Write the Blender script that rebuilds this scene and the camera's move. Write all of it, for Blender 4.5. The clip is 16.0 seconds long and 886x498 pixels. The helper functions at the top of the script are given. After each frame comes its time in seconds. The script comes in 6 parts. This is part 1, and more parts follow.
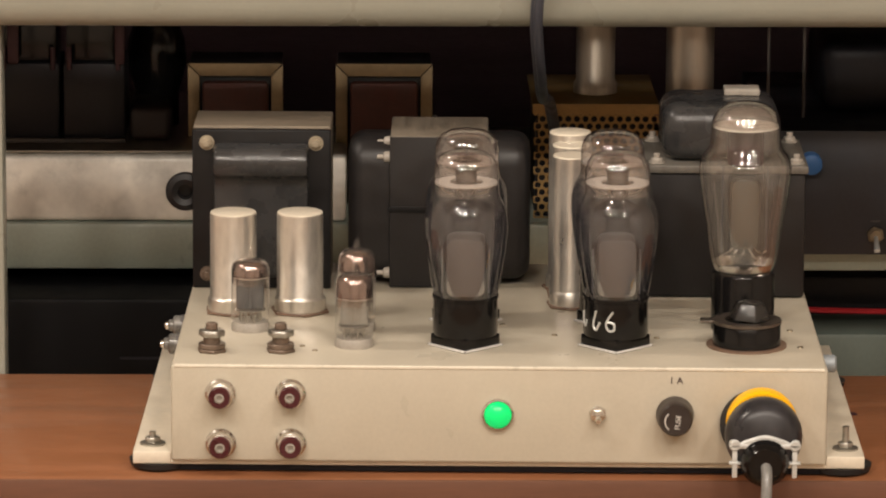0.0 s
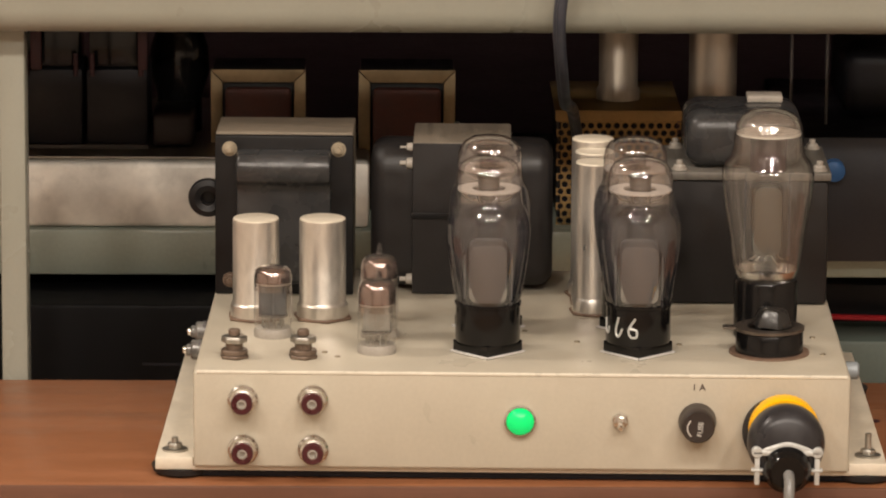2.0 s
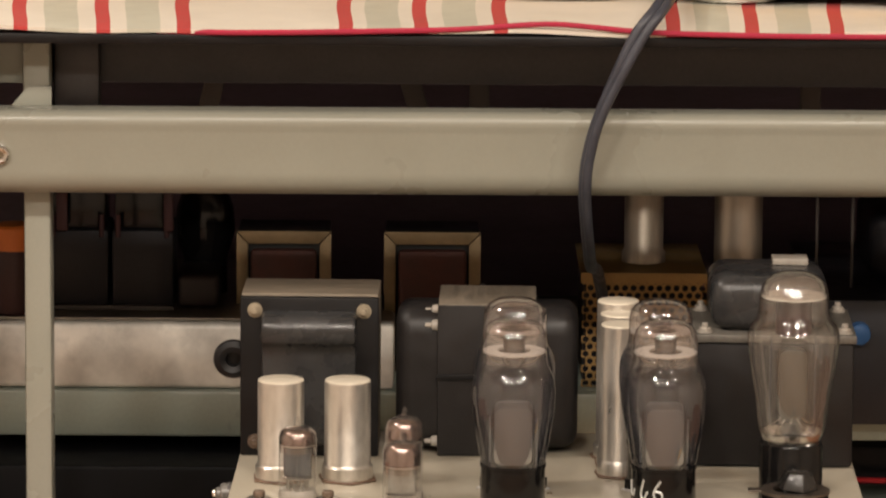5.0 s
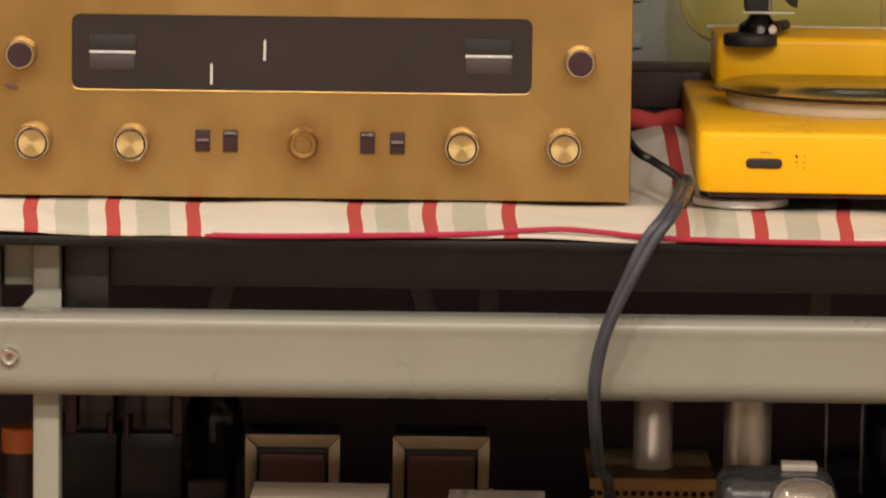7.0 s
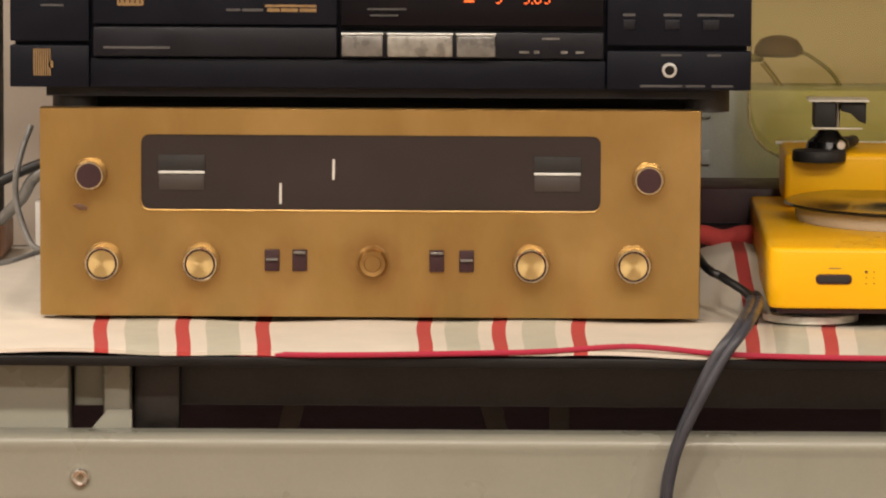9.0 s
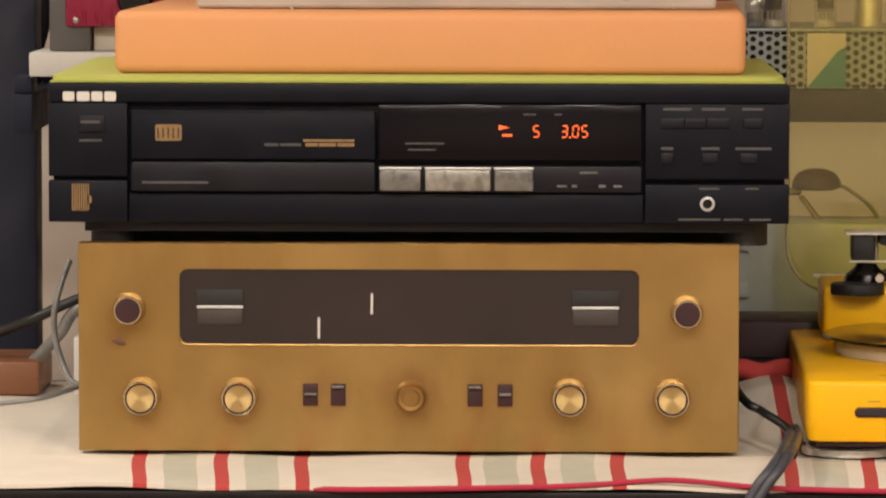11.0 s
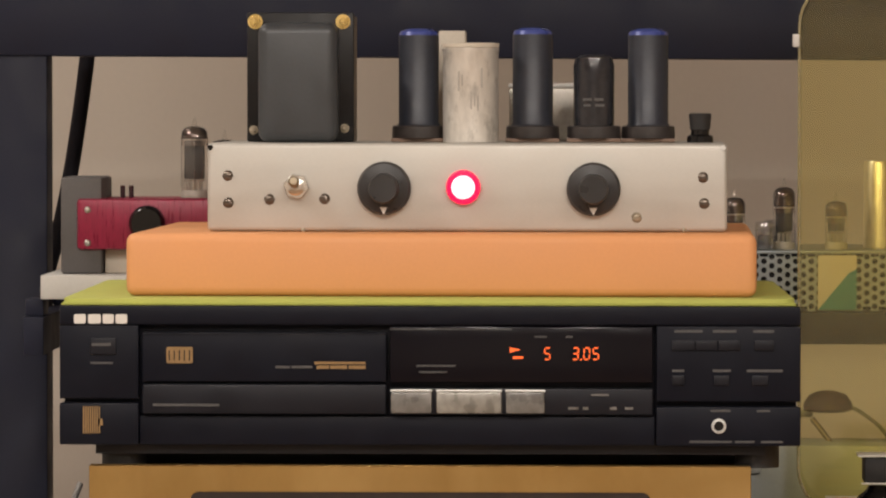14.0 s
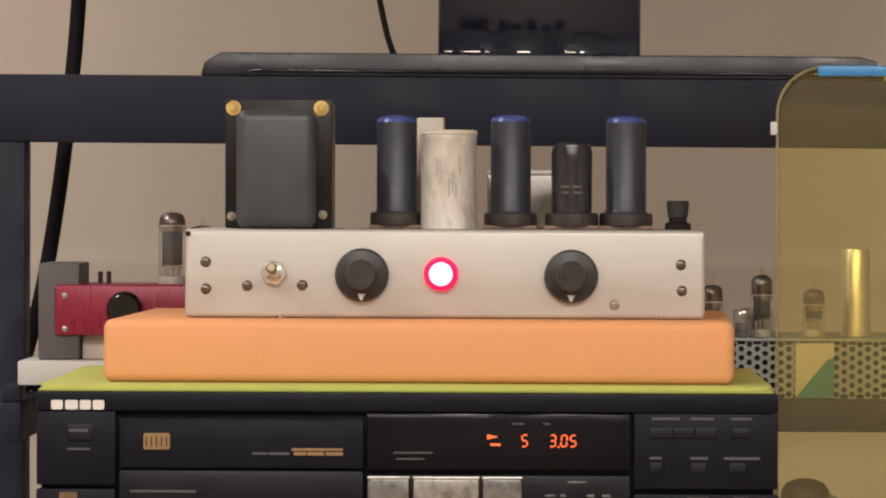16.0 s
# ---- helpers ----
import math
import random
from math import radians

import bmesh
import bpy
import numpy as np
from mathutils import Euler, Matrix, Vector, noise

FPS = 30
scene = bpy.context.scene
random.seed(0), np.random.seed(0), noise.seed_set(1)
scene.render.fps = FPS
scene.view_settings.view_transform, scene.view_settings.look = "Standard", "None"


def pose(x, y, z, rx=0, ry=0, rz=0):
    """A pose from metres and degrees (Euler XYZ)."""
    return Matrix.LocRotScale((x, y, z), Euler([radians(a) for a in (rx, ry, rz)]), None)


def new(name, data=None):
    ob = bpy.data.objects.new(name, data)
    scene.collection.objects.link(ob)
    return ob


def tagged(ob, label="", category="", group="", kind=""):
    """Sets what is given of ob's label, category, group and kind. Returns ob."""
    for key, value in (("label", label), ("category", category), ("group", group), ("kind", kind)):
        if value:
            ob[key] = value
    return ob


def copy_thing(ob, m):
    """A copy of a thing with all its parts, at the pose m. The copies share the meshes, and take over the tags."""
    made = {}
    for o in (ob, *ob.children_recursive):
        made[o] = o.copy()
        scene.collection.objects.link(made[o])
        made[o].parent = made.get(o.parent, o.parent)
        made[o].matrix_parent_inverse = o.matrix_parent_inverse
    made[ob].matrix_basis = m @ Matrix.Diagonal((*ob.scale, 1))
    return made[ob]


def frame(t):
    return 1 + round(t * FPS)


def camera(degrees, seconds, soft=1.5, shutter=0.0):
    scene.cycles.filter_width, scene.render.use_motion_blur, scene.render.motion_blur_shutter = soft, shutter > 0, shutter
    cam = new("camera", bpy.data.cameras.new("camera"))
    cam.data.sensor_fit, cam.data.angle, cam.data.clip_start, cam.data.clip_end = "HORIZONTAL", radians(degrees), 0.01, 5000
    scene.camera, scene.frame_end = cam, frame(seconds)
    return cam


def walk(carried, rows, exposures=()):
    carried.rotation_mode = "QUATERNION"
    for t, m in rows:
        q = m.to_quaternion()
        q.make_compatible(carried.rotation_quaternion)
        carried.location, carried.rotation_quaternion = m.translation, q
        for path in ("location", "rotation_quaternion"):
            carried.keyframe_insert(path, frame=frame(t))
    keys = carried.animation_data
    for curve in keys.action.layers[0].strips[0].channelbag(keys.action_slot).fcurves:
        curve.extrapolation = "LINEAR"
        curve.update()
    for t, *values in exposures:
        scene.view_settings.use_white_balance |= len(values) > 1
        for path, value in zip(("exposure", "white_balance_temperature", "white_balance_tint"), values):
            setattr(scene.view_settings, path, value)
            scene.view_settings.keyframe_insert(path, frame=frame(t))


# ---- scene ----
# the camera stands on one spot and tilts up: seconds, yaw, pitch, roll
cam = camera(10.664, 16.0, soft=2.0, shutter=0.5)
EYE = (0.0, -2.76, 1.40)
ROWS = [
    (0.0, -0.941, -12.016, 0.346),
    (0.5, -0.799, -12.101, 0.302),
    (1.0, -0.708, -12.121, 0.294),
    (1.5, -0.667, -12.081, 0.304),
    (2.0, -0.662, -11.940, 0.366),
    (2.5, -0.633, -11.751, 0.370),
    (3.0, -0.588, -11.506, 0.324),
    (3.2, -0.566, -11.406, 0.336),
    (5.3, -0.325, -9.644, 0.454),
    (5.5, -0.323, -9.398, 0.451),
    (6.0, -0.310, -8.761, 0.562),
    (6.5, -0.286, -8.110, 0.740),
    (7.0, -0.197, -7.523, 0.743),
    (7.5, -0.032, -7.023, 0.682),
    (8.0, 0.202, -6.669, 0.548),
    (8.5, 0.453, -6.400, 0.391),
    (10.8, 1.097, -4.676, 0.088),
    (11.0, 1.130, -4.488, 0.086),
    (11.5, 1.207, -4.029, 0.071),
    (12.0, 1.261, -3.575, 0.022),
    (12.5, 1.282, -3.124, 0.019),
    (13.0, 1.286, -2.636, -0.013),
    (13.5, 1.274, -2.201, -0.008),
    (14.0, 1.267, -1.805, 0.037),
    (14.5, 1.231, -1.441, 0.085),
    (15.0, 1.170, -1.156, 0.131),
    (15.5, 1.085, -0.920, 0.147),
    (16.0, 1.000, -0.757, 0.200),
]
walk(cam, [(t, pose(*EYE, 90 + pitch, 0, yaw) @ pose(0, 0, 0, 0, 0, roll)) for t, yaw, pitch, roll in ROWS],
     exposures=[(0.0, 0.0, 6500, 10), (8.0, 0.0, 6500, 10), (10.0, 0.06, 6450, 10), (11.0, 0.0, 6420, 10), (12.5, -0.10, 6330, 10), (13.5, -0.12, 6250, 10), (14.5, -0.15, 6150, 10), (15.3, -0.04, 6090, 10), (16.0, 0.03, 6050, 10)])

# ---- light: recessed ceiling lamps over the room and two added fill lamps, warm white ----
WARM = (1.0, 0.885, 0.765)
world = bpy.data.worlds.new("room_air")
scene.world = world
world.use_nodes = True
world.node_tree.nodes["Background"].inputs[0].default_value = (0.9, 0.8, 0.7, 1)
world.node_tree.nodes["Background"].inputs[1].default_value = 0.02
CEILING = 2.45
# the last two are added fills for the left side and the wall
LAMPS = [(x, y) for y in (-2.95, -1.75) for x in (-0.98, -0.29, 0.40, 1.09)] + [(-1.30, -0.30), (-0.95, 0.90)]
for x, y in LAMPS:
    d = bpy.data.lights.new("downlight_and_fill_lamp", "AREA")
    d.shape, d.size, d.energy, d.color = "DISK", 0.22, 14.8 if y < -1 else 17.0 if y < 0 else 6.0, WARM
    lo = new("downlight_and_fill_lamp", d)
    lo.matrix_world = pose(x, y, CEILING - 0.025)

# ---- materials ----
def mat(name, color, rough=0.5, metal=0.0, vary=0.12, scale=40.0, bump=0.05, fine=400.0, stretch=(1, 1, 1), dirt=0.0,
        dirt_color=(0.05, 0.04, 0.03), coat=0.0, rvary=0.12, spec=0.5):
    """Base colour with blotches and grain, uneven gloss and fine relief; dirt: amount of darker stains."""
    m = bpy.data.materials.new(name)
    m.use_nodes = True
    nt = m.node_tree
    n, l = nt.nodes, nt.links
    b = n["Principled BSDF"]
    tc = n.new("ShaderNodeTexCoord")
    mp = n.new("ShaderNodeMapping")
    mp.inputs["Scale"].default_value = stretch
    l.new(tc.outputs["Object"], mp.inputs[0])
    big = n.new("ShaderNodeTexNoise")
    big.inputs["Scale"].default_value, big.inputs["Detail"].default_value = scale, 4
    l.new(mp.outputs[0], big.inputs["Vector"])
    small = n.new("ShaderNodeTexNoise")
    small.inputs["Scale"].default_value, small.inputs["Detail"].default_value = fine, 2
    l.new(mp.outputs[0], small.inputs["Vector"])
    mixn = n.new("ShaderNodeMath")
    mixn.operation = "MULTIPLY_ADD"
    mixn.inputs[1].default_value = 0.35
    l.new(small.outputs[0], mixn.inputs[0])
    sc = n.new("ShaderNodeMath")
    sc.operation = "MULTIPLY"
    sc.inputs[1].default_value = 0.65
    l.new(big.outputs[0], sc.inputs[0])
    l.new(sc.outputs[0], mixn.inputs[2])
    ramp = n.new("ShaderNodeMapRange")
    ramp.inputs["From Min"].default_value, ramp.inputs["From Max"].default_value = 0.3, 0.7
    ramp.inputs["To Min"].default_value, ramp.inputs["To Max"].default_value = 1 - vary, 1 + vary
    l.new(mixn.outputs[0], ramp.inputs[0])
    mul = n.new("ShaderNodeMix")
    mul.data_type, mul.blend_type = "RGBA", "MULTIPLY"
    mul.inputs["Factor"].default_value = 1.0
    mul.inputs[6].default_value = (*color, 1)
    l.new(ramp.outputs[0], mul.inputs[7])
    out = mul.outputs[2]
    if dirt > 0:
        st = n.new("ShaderNodeTexNoise")
        st.inputs["Scale"].default_value, st.inputs["Detail"].default_value = scale * 0.6, 8
        st.inputs["Roughness"].default_value = 0.7
        l.new(mp.outputs[0], st.inputs["Vector"])
        rg = n.new("ShaderNodeMapRange")
        rg.inputs["From Min"].default_value, rg.inputs["From Max"].default_value = 0.52, 0.75
        rg.inputs["To Max"].default_value = dirt
        l.new(st.outputs[0], rg.inputs[0])
        dm = n.new("ShaderNodeMix")
        dm.data_type = "RGBA"
        dm.inputs[7].default_value = (*dirt_color, 1)
        l.new(rg.outputs[0], dm.inputs["Factor"])
        l.new(out, dm.inputs[6])
        out = dm.outputs[2]
    l.new(out, b.inputs["Base Color"])
    rr = n.new("ShaderNodeMapRange")
    rr.inputs["From Min"].default_value, rr.inputs["From Max"].default_value = 0.3, 0.7
    rr.inputs["To Min"].default_value, rr.inputs["To Max"].default_value = max(0.02, rough - rvary), min(1, rough + rvary)
    l.new(big.outputs[0], rr.inputs[0])
    l.new(rr.outputs[0], b.inputs["Roughness"])
    b.inputs["Metallic"].default_value = metal
    b.inputs["Specular IOR Level"].default_value = spec
    b.inputs["Coat Weight"].default_value = coat
    if bump > 0:
        bp = n.new("ShaderNodeBump")
        bp.inputs["Strength"].default_value, bp.inputs["Distance"].default_value = bump, 0.001
        l.new(mixn.outputs[0], bp.inputs["Height"])
        l.new(bp.outputs[0], b.inputs["Normal"])
    return m


def thin_glass(name, tint, rough=0.05, ior=1.5, haze=0.0, haze_color=(0.3, 0.3, 0.3), edge=0.75):
    """A thin clear wall: tinted see-through, gloss by Fresnel; haze: a film of grey on it."""
    m = bpy.data.materials.new(name)
    m.use_nodes = True
    n, l = m.node_tree.nodes, m.node_tree.links
    n.remove(n["Principled BSDF"])
    tr = n.new("ShaderNodeBsdfTransparent")
    tr.inputs[0].default_value = (*tint, 1)
    gl = n.new("ShaderNodeBsdfGlossy")
    gl.inputs["Roughness"].default_value = rough
    # thin wall: gloss rises towards grazing angles, the same from both sides
    lw = n.new("ShaderNodeLayerWeight")
    lw.inputs[0].default_value = 0.5
    pw = n.new("ShaderNodeMath")
    pw.operation = "POWER"
    pw.inputs[1].default_value = 3.0
    l.new(lw.outputs["Facing"], pw.inputs[0])
    fr = n.new("ShaderNodeMath")
    fr.operation = "MULTIPLY_ADD"
    f0 = ((ior - 1) / (ior + 1)) ** 2
    fr.inputs[1].default_value, fr.inputs[2].default_value = edge, 1.8 * f0
    l.new(pw.outputs[0], fr.inputs[0])
    mix = n.new("ShaderNodeMixShader")
    base = tr.outputs[0]
    if haze > 0:
        df = n.new("ShaderNodeBsdfDiffuse")
        df.inputs[0].default_value = (*haze_color, 1)
        hm = n.new("ShaderNodeMixShader")
        hm.inputs[0].default_value = haze
        l.new(tr.outputs[0], hm.inputs[1])
        l.new(df.outputs[0], hm.inputs[2])
        base = hm.outputs[0]
    l.new(fr.outputs[0], mix.inputs[0])
    l.new(base, mix.inputs[1])
    l.new(gl.outputs[0], mix.inputs[2])
    l.new(mix.outputs[0], n["Material Output"].inputs[0])
    return m


def glow(name, color, strength):
    m = bpy.data.materials.new(name)
    m.use_nodes = True
    b = m.node_tree.nodes["Principled BSDF"]
    b.inputs["Base Color"].default_value = (*color, 1)
    b.inputs["Roughness"].default_value = 0.25
    b.inputs["Emission Color"].default_value = (*color, 1)
    b.inputs["Emission Strength"].default_value = strength
    return m


CREAM_PAINT = mat("cream_enamel", (0.495, 0.450, 0.362), 0.36, 0, 0.07, 22, 0.10, 420, dirt=0.40, dirt_color=(0.30, 0.25, 0.18))
BLACK_ENAMEL = mat("black_enamel", (0.0075, 0.0070, 0.0074), 0.42, 0, 0.3, 60, 0.15, 500, spec=0.26)
# lighter copy of the black enamel, to brighten two rear transformers
LIGHTENED_BLACK = mat("lightened_black_enamel", (0.0155, 0.0138, 0.0138), 0.42, 0, 0.25, 60, 0.15, 500, spec=0.34)
BLACK_GLOSS = mat("black_gloss_enamel", (0.034, 0.034, 0.035), 0.28, 0, 0.3, 60, 0.1, 500)
LAMINATION = mat("steel_laminations", (0.20, 0.165, 0.125), 0.55, 0.3, 0.25, 30, 0.3, 120, (1, 14, 1))
LAMINATION_X = mat("steel_laminations_upright", (0.215, 0.18, 0.14), 0.55, 0.3, 0.18, 30, 0.25, 120, (9, 1, 1))
LAMINATION_DARK = mat("dark_steel_laminations", (0.150, 0.138, 0.120), 0.5, 0.3, 0.18, 30, 0.25, 120, (9, 1, 1))
ALUMINIUM = mat("worn_aluminium", (0.74, 0.705, 0.645), 0.38, 0.88, 0.16, 70, 0.15, 300, (1, 1, 0.45), dirt=0.5, dirt_color=(0.36, 0.31, 0.25))
ALUMINIUM_TOP = mat("dull_aluminium", (0.70, 0.635, 0.52), 0.5, 0.15, 0.1, 50, 0.1, 300)
DULL_CAN = mat("dull_brown_grey_can", (0.44, 0.39, 0.325), 0.36, 0.6, 0.15, 50, 0.1, 300, (1, 1, 0.15), dirt=0.5, dirt_color=(0.14, 0.11, 0.08))
CHROME = mat("nickel_plate", (0.72, 0.70, 0.66), 0.2, 1.0, 0.1, 90, 0.0, 400, rvary=0.08)
STEEL = mat("dull_steel", (0.42, 0.40, 0.36), 0.4, 0.9, 0.2, 90, 0.1, 400)
BRASS_OLD = mat("tarnished_brass", (0.27, 0.225, 0.16), 0.42, 0.85, 0.25, 120, 0.15, 500)
BRONZE = mat("dark_bronze_screw", (0.15, 0.125, 0.105), 0.35, 0.8, 0.25, 120, 0.1, 500)
POST_BROWN = mat("tarnished_brown_brass", (0.17, 0.125, 0.095), 0.45, 0.5, 0.3, 120, 0.15, 500)
BRASS = mat("bright_brass", (0.72, 0.54, 0.2), 0.28, 0.9, 0.12, 120, 0.05, 500)
OLD_ZINC = mat("dull_zinc_bolt", (0.36, 0.31, 0.23), 0.5, 0.4, 0.2, 120, 0.1, 500)
PHENOLIC = mat("black_phenolic", (0.006, 0.0055, 0.0055), 0.16, 0, 0.2, 80, 0.05, 500, spec=0.32, rvary=0.06)
BROWN_PHENOLIC = mat("brown_phenolic", (0.18, 0.115, 0.080), 0.5, 0, 0.25, 80, 0.15, 400)
RUBBER = mat("black_rubber", (0.016, 0.015, 0.015), 0.65, 0, 0.25, 80, 0.2, 500)
GLASS = thin_glass("tube_glass", (0.975, 0.97, 0.96), haze=0.02, haze_color=(0.7, 0.68, 0.64))
SMOKED = thin_glass("smoked_tube_glass", (0.89, 0.895, 0.91), 0.05, 1.75, 0.02, (0.38, 0.39, 0.41), 0.45)
CARBON_COAT = thin_glass("carbon_coated_glass", (0.68, 0.68, 0.71), 0.3, 1.1, 0.08, (0.15, 0.155, 0.18), 0.0)
DOME = thin_glass("getter_misted_glass", (0.93, 0.89, 0.875), 0.055, 2.1, 0.04, (0.50, 0.42, 0.38), 0.60)
GETTER = mat("getter_mirror", (0.33, 0.245, 0.22), 0.16, 0.9, 0.3, 150, 0.0, 300, rvary=0.06)
DARK_GETTER = mat("dark_getter_mirror", (0.10, 0.075, 0.065), 0.18, 0.8, 0.3, 150, 0.0, 300, rvary=0.05)
SOCKET = mat("dirty_pale_socket", (0.34, 0.31, 0.27), 0.45, 0, 0.15, 120, 0.05, 500)
PLATE_PALE = mat("pale_grey_plate", (0.27, 0.255, 0.225), 0.6, 0.1, 0.10, 100, 0.1, 500)
PLATE_GREY = mat("carbonised_plate", (0.10, 0.10, 0.102), 0.6, 0.2, 0.15, 100, 0.1, 500)
PLATE_LIGHT = mat("nickel_plate_grey", (0.40, 0.39, 0.37), 0.5, 0.4, 0.15, 100, 0.1, 500)
PLATE_DARK = mat("blackened_plate", (0.030, 0.028, 0.028), 0.6, 0.1, 0.2, 100, 0.1, 500)
MICA = mat("mica", (0.72, 0.69, 0.62), 0.35, 0, 0.12, 120, 0.05, 500)
CLEAR_MICA = thin_glass("clear_mica", (0.86, 0.83, 0.80), 0.15, 1.6, 0.22, (0.55, 0.50, 0.45))
GREEN_LENS = glow("green_pilot_lens", (0.0, 0.55, 0.13), 0.85)
RED_LENS = glow("red_pilot_rim", (0.88, 0.0, 0.065), 0.9)
WHITE_HOT = glow("pilot_bulb_core", (1.0, 0.74, 0.81), 1.05)
RED_PLASTIC = mat("dark_red_plastic", (0.06, 0.010, 0.014), 0.35, 0, 0.15, 120, 0.05, 500)
YELLOW_PLASTIC = mat("yellow_plastic", (0.90, 0.480, 0.006), 0.38, 0, 0.03, 20, 0.01, 600, spec=0.25)
CLAMP = mat("white_cast_metal", (0.60, 0.615, 0.60), 0.4, 0.4, 0.12, 100, 0.1, 400)
GREY_CORD = mat("grey_cord", (0.20, 0.195, 0.185), 0.36, 0, 0.25, 60, 0.1, 500)
DARK_CORD = mat("dark_blue_grey_cord", (0.046, 0.049, 0.064), 0.42, 0, 0.15, 60, 0.1, 500)
BLACK_CORD = mat("black_cord", (0.012, 0.012, 0.013), 0.45, 0, 0.15, 60, 0.1, 500)
RED_CORD = mat("red_cord", (0.5, 0.02, 0.03), 0.4, 0, 0.1, 60, 0.1, 500)
WOOD = mat("reddish_brown_wood", (0.258, 0.104, 0.046), 0.47, 0, 0.11, 11, 0.10, 90, (1.2, 5, 5), coat=0.1, dirt=0.3, dirt_color=(0.13, 0.045, 0.02))
# board colour lifted and tinted to stand in for haze over the dark
HAZE_BOARD = mat("haze_lightened_board", (0.125, 0.085, 0.120), 0.6, 0, 0.3, 14, 0.1, 200, (1, 1, 6))
GREY_GREEN = mat("grey_green_paint", (0.300, 0.300, 0.252), 0.32, 0, 0.05, 14, 0.06, 500, dirt=0.12, dirt_color=(0.16, 0.14, 0.10))
SHELF_GREEN = mat("green_painted_steel", (0.33, 0.38, 0.330), 0.36, 0, 0.12, 16, 0.08, 400, dirt=0.25, dirt_color=(0.07, 0.08, 0.06))
ZINC = mat("mottled_zinc_steel", (0.64, 0.62, 0.57), 0.52, 0.1, 0.60, 30, 0.1, 24, dirt=0.55, dirt_color=(0.20, 0.19, 0.17))
TABLE_BLACK = mat("black_table_laminate", (0.0095, 0.0085, 0.0090), 0.4, 0, 0.2, 30, 0.1, 500, spec=0.25)
RACK_BLACK = mat("dark_blue_black_rack_paint", (0.0130, 0.0150, 0.0290), 0.55, 0, 0.15, 30, 0.05, 600, spec=0.2)
KNOB_SPOTS = [(-0.2304, 1.0966, 0.020, 0.35), (-0.1732, 1.0966, 0.021, 0.40), (-0.0729, 1.0966, 0.024, 0.65), (0.0197, 1.0966, 0.020, 0.45), (0.0793, 1.0966, 0.020, 0.40),
              (-0.1240, 1.0960, 0.020, 0.35), (-0.0270, 1.0960, 0.020, 0.35), (-0.2378, 1.1450, 0.018, 0.30), (0.0879, 1.1440, 0.016, 0.25), (-0.2443, 1.1310, 0.009, 0.60)]


def worn_gold():
    """Brushed gold with cloudy tarnish, and browner rings where fingers wore it round the knobs."""
    m = mat("brushed_gold_anodised", (0.375, 0.238, 0.080), 0.36, 0.85, 0.045, 26, 0.05, 300, (1, 1, 0.45), dirt=0.45, dirt_color=(0.26, 0.145, 0.045), rvary=0.08)
    n, l = m.node_tree.nodes, m.node_tree.links
    b = n["Principled BSDF"]
    colour = b.inputs["Base Color"].links[0].from_socket
    tc = n.new("ShaderNodeTexCoord")
    cloud = n.new("ShaderNodeTexNoise")
    cloud.inputs["Scale"].default_value, cloud.inputs["Detail"].default_value, cloud.inputs["Distortion"].default_value = 11.0, 5, 0.6
    l.new(tc.outputs["Object"], cloud.inputs["Vector"])
    spread = n.new("ShaderNodeMapRange")
    spread.inputs["From Min"].default_value, spread.inputs["From Max"].default_value = 0.46, 0.68
    spread.inputs["To Max"].default_value = 0.42
    l.new(cloud.outputs[0], spread.inputs[0])
    light = n.new("ShaderNodeMix")
    light.data_type = "RGBA"
    light.inputs[7].default_value = (0.52, 0.355, 0.145, 1)
    l.new(spread.outputs[0], light.inputs["Factor"])
    l.new(colour, light.inputs[6])
    total = None
    for x, z, r, amount in KNOB_SPOTS:
        d = n.new("ShaderNodeVectorMath")
        d.operation = "DISTANCE"
        d.inputs[1].default_value = (x, 0, z)
        l.new(tc.outputs["Object"], d.inputs[0])
        f = n.new("ShaderNodeMapRange")
        f.interpolation_type = "SMOOTHSTEP"
        f.inputs["From Min"].default_value, f.inputs["From Max"].default_value = r * 0.45, r
        f.inputs["To Min"].default_value, f.inputs["To Max"].default_value = amount, 0.0
        l.new(d.outputs["Value"], f.inputs[0])
        if total is None:
            total = f.outputs[0]
        else:
            mx = n.new("ShaderNodeMath")
            mx.operation = "MAXIMUM"
            l.new(total, mx.inputs[0])
            l.new(f.outputs[0], mx.inputs[1])
            total = mx.outputs[0]
    uneven = n.new("ShaderNodeTexNoise")
    uneven.inputs["Scale"].default_value, uneven.inputs["Detail"].default_value = 90.0, 4
    l.new(tc.outputs["Object"], uneven.inputs["Vector"])
    um = n.new("ShaderNodeMath")
    um.operation = "MULTIPLY"
    l.new(total, um.inputs[0])
    ur = n.new("ShaderNodeMapRange")
    ur.inputs["From Min"].default_value, ur.inputs["From Max"].default_value = 0.3, 0.6
    ur.inputs["To Min"].default_value = 0.45
    l.new(uneven.outputs[0], ur.inputs[0])
    l.new(ur.outputs[0], um.inputs[1])
    worn = n.new("ShaderNodeMix")
    worn.data_type = "RGBA"
    worn.inputs[7].default_value = (0.285, 0.150, 0.052, 1)
    l.new(um.outputs[0], worn.inputs["Factor"])
    l.new(light.outputs[2], worn.inputs[6])
    l.new(worn.outputs[2], b.inputs["Base Color"])
    return m


